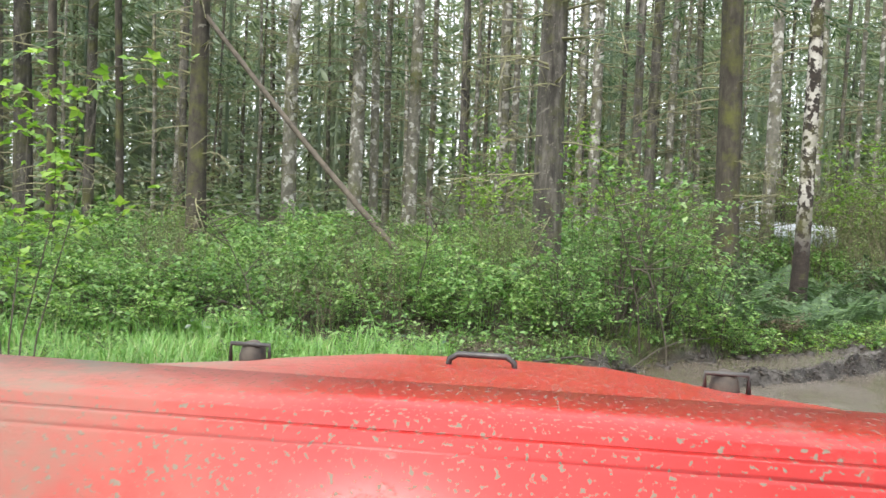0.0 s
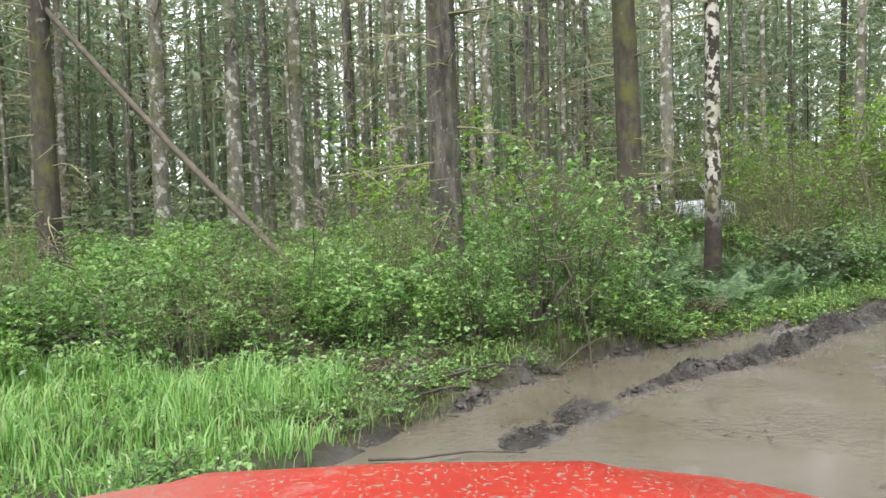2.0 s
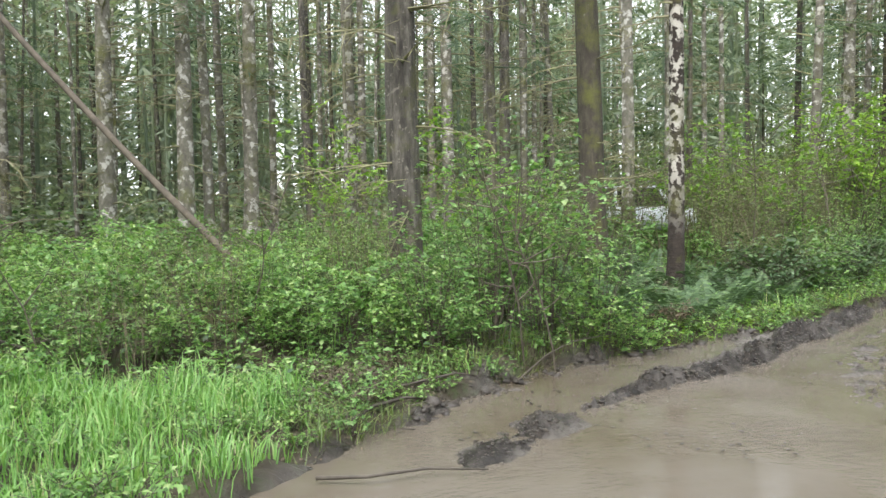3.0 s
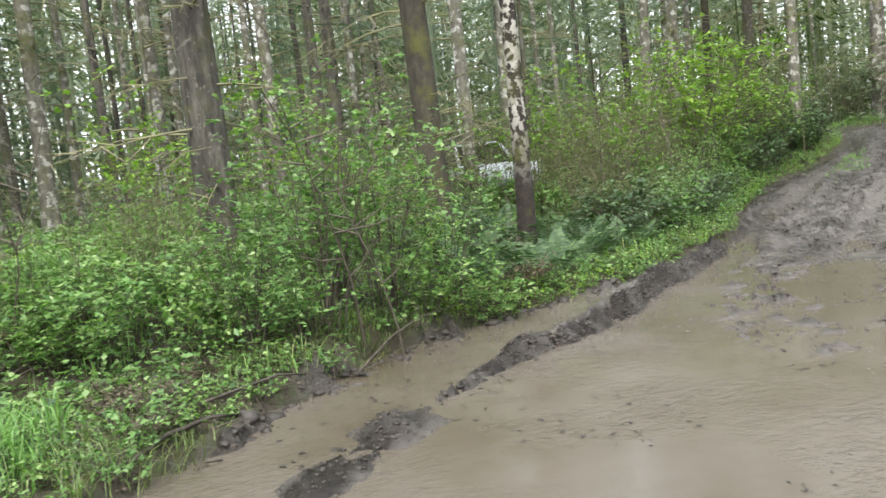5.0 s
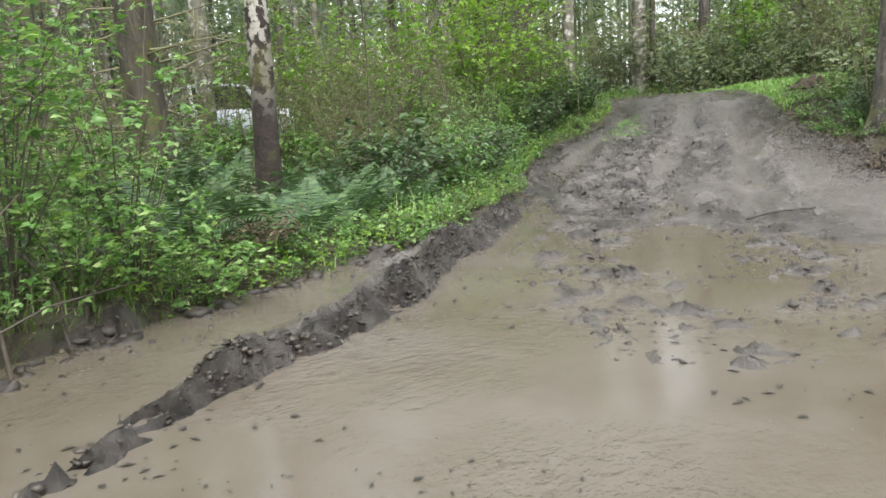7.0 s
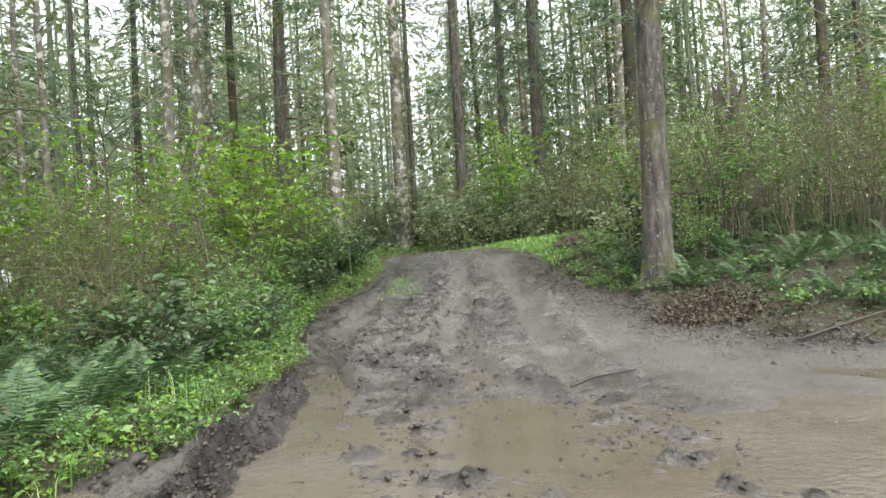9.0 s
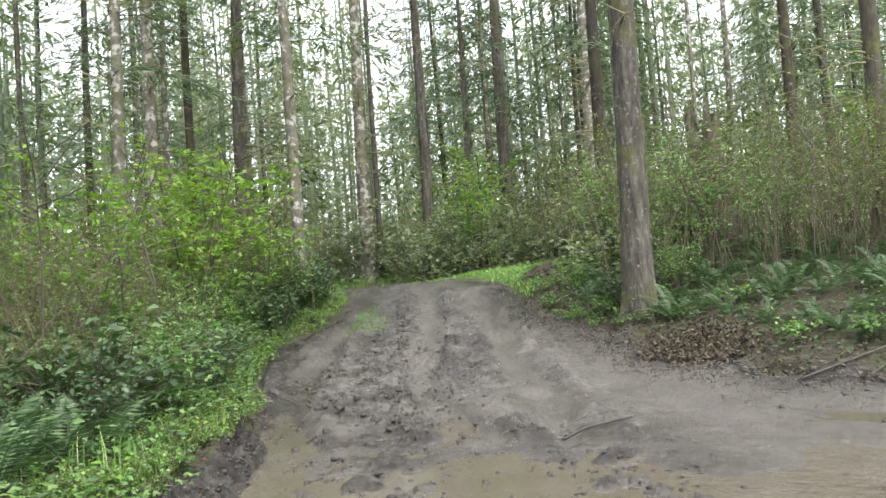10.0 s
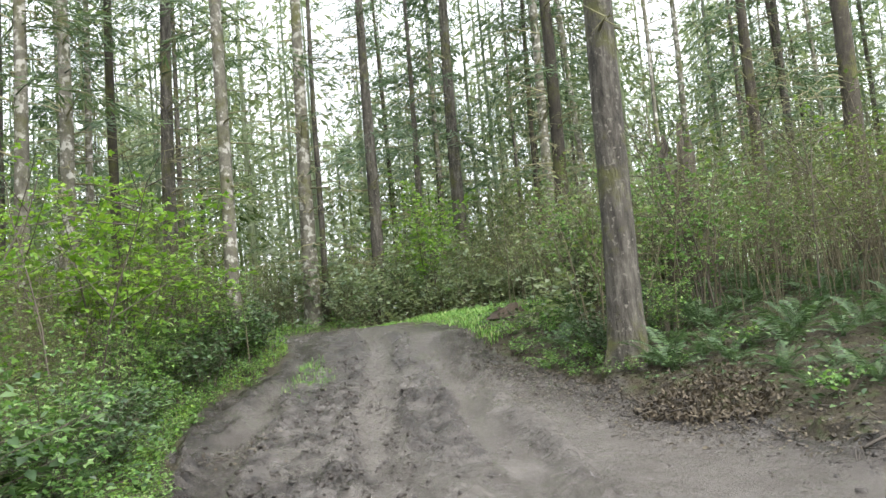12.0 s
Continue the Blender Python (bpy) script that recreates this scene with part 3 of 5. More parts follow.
BRANCH_SETS = [dead_limbs(100 + k, 0.8, 9.5, 48, 2.0) for k in range(4)]
HIGH_BRANCHES = [dead_limbs(160, 3.2, 12, 24, 1.3)]
BRANCH_SETS_THIN = [dead_limbs(140 + k, 0.6, 9.5, 32, 1.4) for k in range(3)]
CROWNS = [needle_crown(200 + k, 4.2 + 1.4 * k, 22, 2.7, 74, 76, 0.29, LEAF_NEEDLE) for k in range(3)]
CROWNS_FAR = [needle_crown(240 + k, 3.6 + 1.3 * k, 24, 2.6, 84, 58, 0.36, LEAF_NEEDLE) for k in range(3)]
BARK_WORDS = {MAT_BARK: "furrowed grey-brown", MAT_GREY: "lichen-spotted grey", MAT_ALDER: "white and black patched", MAT_DARK: "dark mossy"}
tree_rng = np.random.RandomState(7)


def trunk_mesh(rng, diameter, height, mat, lean):
    sides = 12 if diameter > 0.3 else 7
    r0 = diameter / 2
    z = np.concatenate([[-0.5, 0.0, 0.12, 0.3, 0.7], np.linspace(1.4, height, 14)])
    taper = np.interp(z, [-0.5, 0, 0.12, 0.3, 0.7, 1.4, height], [1.75, 1.6, 1.38, 1.2, 1.08, 1.0, 0.14])
    k = rng.uniform(0, 6)
    amp = 0.02 + 0.05 * rng.uniform()
    cx, cy = amp * np.sin(z * 0.5 + k) * z / 8 + lean[0] * z, amp * np.cos(z * 0.41 + k) * z / 8 + lean[1] * z
    s = Shape().tube(np.c_[cx, cy, z], r0 * taper, sides)
    # lumps, roots and knots
    v = s.v[0]
    a = np.arctan2(v[:, 1], v[:, 0])
    low = np.clip(1 - v[:, 2] / 1.0, 0, 1)
    bump = 1 + 0.22 * low * np.cos(a * 4 + k) + 0.06 * vnoise(a * 2 + 9, v[:, 2] * 2.2, int(k * 100))
    cxv, cyv = np.interp(v[:, 2], z, cx), np.interp(v[:, 2], z, cy)
    v[:, 0], v[:, 1] = cxv + (v[:, 0] - cxv) * bump, cyv + (v[:, 1] - cyv) * bump
    return s.mesh("trunk", mat, True)


def tree(x, y, diameter, mat=MAT_BARK, lean=(0, 0), crown=None, limbs=True, height=24.0, name="conifer_tree", category="tree", label=""):
    t = empty(name, x, y, floor_z(x, y) - 0.03)
    piece("trunk", trunk_mesh(tree_rng, diameter, height, mat, lean), t)
    turn = tree_rng.uniform(0, 6.28)
    tilt = Matrix(((1, 0, lean[0], 0), (0, 1, lean[1], 0), (0, 0, 1, 0), (0, 0, 0, 1)))
    if limbs:
        pool = HIGH_BRANCHES if limbs == "high" else BRANCH_SETS if diameter > 0.3 else BRANCH_SETS_THIN
        o = piece("branchwork", pool[tree_rng.randint(len(pool))], t, "", "stuff")
        o.matrix_basis = tilt @ Matrix.Rotation(turn, 4, "Z")
    if crown is not None:
        o = piece("crown", crown, t, "", "stuff")
        o.matrix_basis = tilt @ Matrix.Rotation(turn + 1, 4, "Z") @ Matrix.Diagonal((1, 1, height / 24.0, 1))
    words = "tall %s %s trunk with mossy dead twigs" % ("slender" if diameter < 0.25 else "straight", BARK_WORDS[mat])
    return tagged(t, label or words, category, "forest trees")


# trees that stand out along the way: x, y, diameter
tree(6.75, 16.05, 0.26, MAT_ALDER, (-0.006, 0.0), None, "high", 20, "alder_tree", "tree", "alder with white-patched black trunk beside the puddle")
tree(2.45, 16.4, 0.50, MAT_BARK, (-0.012, 0), CROWNS[0], True, 25, label="thick furrowed brown conifer trunk among the bushes")
tree(6.65, 18.8, 0.50, MAT_DARK, (-0.03, 0), CROWNS[1], True, 24)
tree(-4.2, 20.2, 0.40, MAT_DARK, (0.0, 0), CROWNS[2], True, 22)
tree(15.95, 13.0, 0.44, MAT_BARK, (0.015, -0.032), CROWNS[1], "high", 26, label="thick fir trunk with mossy base beside the ferns")
NORTH = [(-6.25, 30.2, 0.28), (-2.89, 25.46, 0.41), (-1.07, 25.17, 0.41), (-0.57, 26.08, 0.27), (-0.2, 27.37, 0.24), (0.47, 26.51, 0.4), (1.22, 29.17, 0.22),
         (2.54, 30.81, 0.16), (3.04, 32.53, 0.19), (3.69, 34.24, 0.18), (3.03, 25.47, 0.32), (4.59, 33.19, 0.31), (6.38, 30.14, 0.2), (5.96, 26.65, 0.36),
         (8.73, 33.15, 0.23), (6.6, 24.59, 0.28), (7.74, 26.97, 0.33), (8.31, 26.85, 0.23), (11.49, 34.12, 0.21), (9.34, 22.51, 0.33), (11.53, 24.33, 0.27),
         (12.42, 24.81, 0.14), (14.2, 26.82, 0.18), (14.69, 26.54, 0.18)]
WEST = [(-6.04, 21.12, 0.18), (-7.23, 22.49, 0.26), (-7.34, 20.61, 0.2), (-8.46, 21.97, 0.42), (-10.34, 24.89, 0.37), (-6.43, 28.15, 0.24)]
EAST = [(21.19, 31.31, 0.28), (15.4, 23.5, 0.3), (19.19, 26.43, 0.38), (23.63, 30.5, 0.28), (21.31, 27.16, 0.3), (20.75, 24.83, 0.37),
        (26.97, 29.86, 0.22), (18.7, 21.4, 0.3), (26.2, 24.3, 0.5), (26.36, 23.93, 0.2), (27.4, 22.6, 0.42), (31.42, 22.95, 0.26),
        (36.37, 24.13, 0.26), (31.5, 21.4, 0.52), (31.03, 18.35, 0.2), (30.18, 17.71, 0.36), (27.37, 16.61, 0.42), (28.94, 13.99, 0.14), (30.19, 11.41, 0.4),
        (32.21, 10.43, 0.3), (24.19, 9.39, 0.42)]
placed = [(6.75, 16.05), (2.45, 16.4), (6.65, 18.8), (-4.2, 20.2), (15.95, 13.0)]
for group_of, barks in ((NORTH, (MAT_GREY, MAT_BARK, MAT_GREY, MAT_GREY)), (WEST, (MAT_DARK, MAT_BARK)), (EAST, (MAT_BARK, MAT_GREY, MAT_DARK, MAT_BARK))):
    for k, (x, y, d) in enumerate(group_of):
        placed.append((x, y))
        pale = group_of is EAST and k in (2, 7, 8, 12)
        tree(x, y, d, MAT_GREY if pale else barks[(k * 7 + int(d * 100)) % len(barks)], tuple(tree_rng.normal(0, 0.008, 2) + (np.array([0.008, -0.014]) if group_of is EAST else 0)), (CROWNS[k % 3] if k % 3 == 0 else None) if group_of is not EAST else (CROWNS_FAR[k % 3] if x > 30 else CROWNS[k % 3] if k % 3 == 1 or k < 7 else None), True, tree_rng.uniform(20, 27))
# the forest behind them
tries = 0
while len(placed) < 215 and tries < 6000:
    tries += 1
    a, rad = tree_rng.uniform(0, 2 * math.pi), 22 + 42 * tree_rng.uniform() ** 0.8
    x, y = 8 + rad * math.cos(a), 14 + rad * math.sin(a)
    facing = -0.45 < math.atan2(y - 10, x - 5) < 2.5
    if not facing and tree_rng.uniform() < 0.72:
        continue
    if outside_by(x, y) < 3 or min(math.hypot(x - p, y - q) for p, q in placed) < 1.6 or (17.5 < x < 27 and 14.5 < y < 23):
        continue
    # an opening in the canopy over the far end of the road
    if abs(math.atan2(y - 10.9, x - 5.3) - 0.55) < 0.05 and rad < 48:
        continue
    placed.append((x, y))
    d = tree_rng.uniform(0.14, 0.4)
    near = math.hypot(x - 6, y - 9) < 27
    crown = CROWNS[len(placed) % 3] if near else CROWNS_FAR[len(placed) % 3]
    if near and 14 < y < 30 and x > 18 and len(placed) % 2:
        crown = None
    if y > 24 and x < 14 and len(placed) % 4 == 1:
        crown = None
    tree(x, y, d, (MAT_GREY, MAT_BARK, MAT_DARK, MAT_GREY)[len(placed) % 4], tuple(tree_rng.normal(0, 0.012, 2)), crown, near, tree_rng.uniform(18, 27))
# slender bare stems crowding the northern woods
while len(placed) < 262:
    x, y = tree_rng.uniform(-16, 19), tree_rng.uniform(24, 46)
    if min(math.hypot(x - p, y - q) for p, q in placed) < 0.9 or outside_by(x, y) < 2.5:
        continue
    placed.append((x, y))
    tree(x, y, tree_rng.uniform(0.1, 0.24), (MAT_GREY, MAT_GREY, MAT_BARK, MAT_GREY)[len(placed) % 4], tuple(tree_rng.normal(0, 0.018, 2)), None, True, tree_rng.uniform(15, 22))


# ---- the woods beyond ----
def far_woods(name, label, count, r0, r1, a0, a1, z0, z1, leaf, per, mat, seed, keep=None):
    """Distant conifers: thin stems and drooping sprays, joined."""
    r = np.random.RandomState(seed)
    s = Shape()
    for _ in range(count):
        a, rad = r.uniform(a0, a1), r.uniform(r0, r1)
        x, y = 6 + rad * math.cos(a), 10 + rad * math.sin(a)
        if keep and not keep(x, y, a):
            continue
        z = float(ground_height(np.array([x]), np.array([y]), False)[0])
        top = z1 * r.uniform(0.75, 1.1)
        s.tube([(x, y, z - 0.3), (x + r.normal(0, 0.3), y, z + top)], [r.uniform(0.07, 0.17), 0.03], 5, False)
        low = z0 * r.uniform(0.5, 1.6)
        h = r.uniform(0, 1, per)
        reach = 2.6 * (1.05 - 0.8 * h) * r.uniform(0.15, 1, per) ** 0.6
        b = np.floor(r.uniform(0, 9, per)) * 0.7 + r.normal(0, 0.16, per) + h * 3
        p = np.c_[x + reach * np.cos(b), y + reach * np.sin(b), z + low + h * (top - low) - 0.28 * reach]
        ax = np.c_[np.cos(b), np.sin(b), r.uniform(-0.8, -0.1, per)] + r.normal(0, 0.35, (per, 3))
        nm = np.c_[r.normal(0, 0.6, (per, 2)), np.ones(per)]
        ln = leaf * r.uniform(0.5, 1.4, per)
        s.leaves(p, ax, nm, ln, ln * r.uniform(0.14, 0.32, per), -0.05)
    return tagged(new(name, s.mesh(name, mat)), label, "forest", "", "stuff")


def off_road(x, y, a):
    return outside_by(x, y) > 2.5 and not (17.5 < x < 27.5 and 14.5 < y < 23)


def canopy_gap(x, y, a):
    return off_road(x, y, a) and not (0.53 < a < 0.59) and not (0.70 < a < 0.73)


# Far belts: their haziness sits in the LEAF_HAZE colour, not in the air.
far_woods("northern_far_woods", "conifer woods far back, haze painted into their grey-green", 270, 26, 60, 0.85, 2.7, 0.5, 17, 0.58, 340, LEAF_HAZE, 801, off_road)
far_woods("eastern_far_woods", "conifer woods behind the clearing, haze painted into their green", 180, 32, 58, -0.6, 0.85, 1.8, 18, 0.48, 430, LEAF_HAZE, 802, canopy_gap)
far_woods("northern_back_woods", "dense woods closing the northern view, paled by painted haze", 150, 60, 78, 0.75, 2.75, 0.3, 19, 1.5, 230, LEAF_HAZE, 805, off_road)
far_woods("eastern_back_woods", "dense woods closing the eastern view, paled by painted haze", 150, 58, 78, -0.65, 0.8, 0.3, 21, 0.95, 340, LEAF_HAZE, 806, off_road)
far_woods("young_conifers", "small fresh green conifers among the far trunks", 50, 29, 48, -0.3, 1.6, 0.3, 6.5, 0.42, 420, LEAF_OLIVE, 803, off_road)
# Unseen woods at the back, added to close off light from behind.
far_woods("woods_behind", "unseen conifer woods added behind, closing off view and light", 70, 22, 60, 2.7, 5.7, 2, 20, 0.9, 220, LEAF_NEEDLE, 804, off_road)


def far_floor(r, n):
    a, rad = r.uniform(-0.6, 2.7, n), r.uniform(20, 62, n)
    x, y = 6 + rad * np.cos(a), 10 + rad * np.sin(a)
    keep = (mud_distance(x, y) > 1.0) & ~((np.hypot((x - 22.6) / 4.4, (y - 17.9) / 3.7) < 1))
    return x[keep], y[keep]

# leaning dead pole caught against a trunk
lean_pole = tagged(empty("leaning_dead_trunk", 0.55, 18.5, floor_z(0.55, 18.5)), "thin dark dead trunk leaning diagonally against a standing tree", "fallen tree")
t5 = np.linspace(0, 1, 11)
pole_pts = np.outer(t5, [-4.7, 1.7, 5.3]) + np.outer(np.sin(t5 * 3.14), [0, 0, -0.12]) + [0, 0, -0.1]
piece("trunk", Shape().tube(pole_pts, np.linspace(0.07, 0.05, 11), 8).mesh("trunk", MAT_STEM, True), lean_pole)


# ---- shrubs ----
def shrub_meshes(seed, height, spread, stems, leaf_count, leaf, start=0.3, droop=0.25, twigs=4, trio=True, foot=0.18):
    """Arching stems and side twigs, with leaves set along them in threes."""
    r = np.random.RandomState(seed)
    wood, green = Shape(), Shape()
    spots, dirs = [], []
    for _ in range(stems):
        a, h = r.uniform(0, 6.283), height * r.uniform(0.55, 1.05)
        out = np.array([math.cos(a), math.sin(a), 0])
        sp = spread * r.uniform(0.15, 1.0)
        base = np.array([*r.uniform(-1, 1, 2), 0]) * foot * spread if foot > 0.3 else out * r.uniform(0, foot) * spread
        t = np.linspace(0, 1, 6)
        pts = base + np.outer(t ** 1.4 * sp, out) + np.outer(h * (t - droop * t ** 3 * sp / spread), [0, 0, 1])
        pts += r.normal(0, 0.02 * height, (6, 3)) * t[:, None]
        pts[0, 2] = -0.1
        rad = 0.004 + 0.004 * height * r.uniform(0.5, 1)
        wood.tube(pts[[0, 1, 3, 5]], np.linspace(rad, 0.002, 4), 3, False)
        lines = [(pts, start)]
        for _ in range(twigs):
            k = r.uniform(0.3, 0.95)
            p = np.array([np.interp(k, t, pts[:, c]) for c in range(3)])
            d = unit(out * r.uniform(-0.4, 0.9) + np.array([r.uniform(-1, 1), r.uniform(-1, 1), r.uniform(-0.1, 0.8)]))
            tl = height * r.uniform(0.12, 0.33)
            tw = np.array([p, p + d * tl * 0.5 + [0, 0, 0.02], p + d * tl])
            wood.tube(tw[[0, 2]], [0.0035, 0.0015], 3, False)
            lines.append((tw, 0.15))
        for ln, st in lines:
            tt = np.linspace(0, 1, len(ln))
            n = max(2, int(leaf_count / stems / len(lines)))
            k = r.uniform(st, 1, n)
            p = np.stack([np.interp(k, tt, ln[:, c]) for c in range(3)], 1)
            spots.append(p + r.normal(0, leaf * 0.5, (n, 3)))
            dirs.append(unit(r.normal(0, 1, (n, 3)) * [1, 1, 0.35] + [0, 0, -0.1]))
    p, d = np.concatenate(spots), np.concatenate(dirs)
    n = len(p)
    nm = np.c_[r.normal(0, 0.4, (n, 2)), np.ones(n)]
    size = leaf * r.uniform(0.6, 1.25, n)
    green.leaves(p, d, nm, size, size * 0.62)
    if trio:
        side = unit(np.cross(d, nm))
        for sgn in (-1, 1):
            green.leaves(p + d * (size * 0.15)[:, None], d * 0.45 + sgn * side, nm + r.normal(0, 0.2, (n, 3)), size * 0.75, size * 0.5)
    return wood, green


def shrub_kind(name, label, category, variants, leaf_mat, stem_mat, **how):
    made = []
    for k in range(variants):
        wood, green = shrub_meshes(how["seed"] + k, how["height"], how["spread"], how["stems"], how["leaves"], how["leaf"], how.get("start", 0.3), how.get("droop", 0.25), how.get("twigs", 4), how.get("trio", True), how.get("foot", 0.18))
        made.append((wood.mesh("stems", stem_mat), green.mesh("leaves", leaf_mat)))
    return dict(name=name, label=label, category=category, made=made)


SALMONBERRY = shrub_kind("salmonberry_shrub", "dense arching shrub with fresh green leaves", "shrub", 4, LEAF_BRIGHT, MAT_STEM, seed=300, height=1.45, spread=0.95, stems=16, leaves=480, leaf=0.095, start=0.15)
FARBERRY = shrub_kind("distant_shrub", "rounded green shrub among the far trees", "shrub", 3, LEAF_BRIGHT, MAT_STEM, seed=310, height=1.45, spread=0.95, stems=9, leaves=330, leaf=0.15, start=0.2, twigs=3, trio=False)
TALLBERRY = shrub_kind("tall_leafy_shrub", "tall twiggy shrub with small bright green leaves", "shrub", 3, LEAF_BRIGHT, MAT_STEM, seed=320, height=2.5, spread=1.0, stems=16, leaves=640, leaf=0.08, start=0.12, droop=0.12, twigs=6)
LIME = shrub_kind("vine_maple_sapling", "thin sapling with lime green spring leaves", "sapling", 3, LEAF_LIME, MAT_STEM, seed=340, height=3.6, spread=1.25, stems=6, leaves=420, leaf=0.11, start=0.55, droop=0.15, twigs=7)
BRUSH = shrub_kind("bare_brush", "thicket of upright bare stems with sparse olive leaves", "shrub", 4, LEAF_OLIVE, MAT_TAN, seed=360, height=2.3, spread=0.8, stems=26, leaves=620, leaf=0.07, start=0.2, droop=0.05, twigs=4, trio=False, foot=1.0)
# Shrubs whose leaf colour carries painted haze.
HAZEBERRY = shrub_kind("pale_far_shrub", "tall green shrub behind the clearing, paled by painted haze", "shrub", 3, LEAF_HAZE, MAT_TAN, seed=330, height=2.2, spread=1.3, stems=9, leaves=420, leaf=0.15, start=0.15, twigs=3, trio=False)
SALAL = shrub_kind("dark_evergreen_shrub", "low dark evergreen shrub at the road edge", "shrub", 3, LEAF_DARK, MAT_STEM, seed=380, height=0.95, spread=0.75, stems=18, leaves=620, leaf=0.085, start=0.1, twigs=5, trio=False)
HERB = shrub_kind("leafy_herb_clump", "low clump of bright green herbs by the mud", "plant", 3, LEAF_BRIGHT, MAT_STEM, seed=400, height=0.34, spread=0.34, stems=12, leaves=80, leaf=0.055, start=0.2, twigs=2)
BRACKEN = shrub_kind("dead_bracken_clump", "collapsed grey-brown dead bracken beside the road", "plant", 2, LEAF_BROWN, MAT_TAN, seed=420, height=0.75, spread=0.7, stems=16, leaves=420, leaf=0.075, start=0.15, droop=0.5, twigs=4, trio=False)
plant_rng = np.random.RandomState(11)


def plant(kind, x, y, size=1.0, variant=None, label="", wide=1.0):
    k = plant_rng.randint(len(kind["made"])) if variant is None else variant
    t = empty(kind["name"], x, y, floor_z(x, y))
    t.rotation_euler = (0, 0, plant_rng.uniform(0, 6.28))
    s = size * plant_rng.uniform(0.88, 1.12)
    t.scale = (s * wide, s * wide, s)
    wood, green = kind["made"][k]
    piece("branchwork", wood, t, "", "stuff")
    piece("foliage", green, t, "", "stuff")
    return tagged(t, label or kind["label"], kind["category"], kind["name"].replace("_", " ") + "s")


def free(x, y, gap):
    return outside_by(x, y) > gap


def scatter(kind, count, x0, x1, y0, y1, size, gap=0.5, apart=0.5, test=None, wide=1.0):
    got, tries = [], 0
    while len(got) < count and tries < count * 30:
        tries += 1
        x, y = plant_rng.uniform(x0, x1), plant_rng.uniform(y0, y1)
        if not free(x, y, gap) or (test and not test(x, y)) or any(math.hypot(x - p, y - q) < apart for p, q in got):
            continue
        got.append((x, y))
        plant(kind, x, y, plant_rng.uniform(*size), None, "", wide)


# the bush that hangs over the puddle, and its neighbours along the bank
for x, y, s in ((2.7, 13.1, 0.95), (3.4, 13.3, 1.0), (4.2, 13.6, 0.85), (2, 13, 0.7), (3.1, 14.2, 1.0)):
    plant(TALLBERRY, x, y, s)
for x, y, s in ((1.7, 13.0, 0.6), (2.35, 12.75, 0.65), (3.7, 13.05, 0.75), (4.5, 13.2, 0.6), (0.7, 13.4, 0.65), (1.2, 13.9, 0.8), (0.2, 14, 0.9)):
    plant(SALMONBERRY, x, y, s)
scatter(SALMONBERRY, 72, -7.5, 2.2, 13.3, 19.8, (0.5, 0.82), 0.6, 0.75)
scatter(SALMONBERRY, 18, 1.5, 5.2, 14.6, 19, (0.55, 0.9), 0.9, 0.7)
scatter(SALMONBERRY, 18, -6.5, -2.6, 12, 14.1, (0.45, 0.75), 0.6, 0.7)
scatter(FARBERRY, 46, -10, 8.95, 19.4, 25.8, (0.5, 0.9), 0.9, 0.9, lambda x, y: abs((x - 1.96) * 0.885 - (y - 7.84) * 0.465) > 0.6)
scatter(FARBERRY, 12, 8.475, 12.75, 17.4, 21, (0.5, 0.85), 0.8, 0.8)
scatter(FARBERRY, 16, 11.8, 18.24, 19.4, 25.8, (0.7, 1.2), 1.0, 0.9)
scatter(BRUSH, 30, 8.95, 18.9, 16.6, 25, (0.8, 1.25), 1.5, 0.7)
scatter(BRUSH, 16, 4, 13.7, 18.6, 25, (0.6, 0.9), 1.1, 0.9, lambda x, y: abs((x - 1.96) * 0.885 - (y - 7.84) * 0.465) > 0.6)
scatter(BRUSH, 34, 16.92, 25.5, 5, 15.8, (0.9, 1.5), 1.5, 0.7)
scatter(TALLBERRY, 9, 17.25, 24.18, 6, 16.2, (0.8, 1.2), 1.8, 1.4)
scatter(BRUSH, 12, -4.5, 5, 13.4, 17.4, (0.5, 0.8), 0.6, 0.8)
scatter(HAZEBERRY, 30, 20.22, 31.44, 13, 27.4, (0.6, 1.1), 1.5, 0.8, lambda x, y: 1.0 < math.hypot((x - 22.8) / 4.2, (y - 18.0) / 3.6) < 1.35)
scatter(HAZEBERRY, 34, 21.54, 36.06, 13, 32.2, (0.9, 1.7), 2.0, 1.1, lambda x, y: 1.05 < math.hypot((x - 22.8) / 4.2, (y - 18.0) / 3.6) < 3.2)
for x, y, s in ((19.6, 21.6, 1.1), (18.9, 21.1, 1.2), (20.3, 22.4, 1.2)):
    plant(SALAL, x, y, s)
for x, y, s in ((19.96, 23.24, 0.8), (19.3, 22.12, 0.8), (20.48, 24.12, 0.9)):
    plant(TALLBERRY, x, y, s)
scatter(SALMONBERRY, 14, 8.95, 18.57, 15.4, 22.2, (0.45, 0.75), 0.6, 0.8, lambda x, y: not free(x, y, 2.2))
scatter(HAZEBERRY, 36, 20.88, 30.12, 14, 27.4, (0.55, 0.95), 1.0, 0.7, lambda x, y: 1 < math.hypot((x - 22.8) / 4.2, (y - 18.0) / 3.6) < 1.5)
for x, y, s in ((26.6, 20.6, 1.1), (28.3, 21.6, 1.2)):
    plant(LIME, x, y, s)
for x, y, s in ((16.72, 13.5, 0.9), (17.45, 12.7, 0.8)):
    plant(SALAL, x, y, s)
for x, y, s in ((17.9, 13.3, 0.7), (16.85, 12.6, 0.5)):
    plant(TALLBERRY, x, y, s)
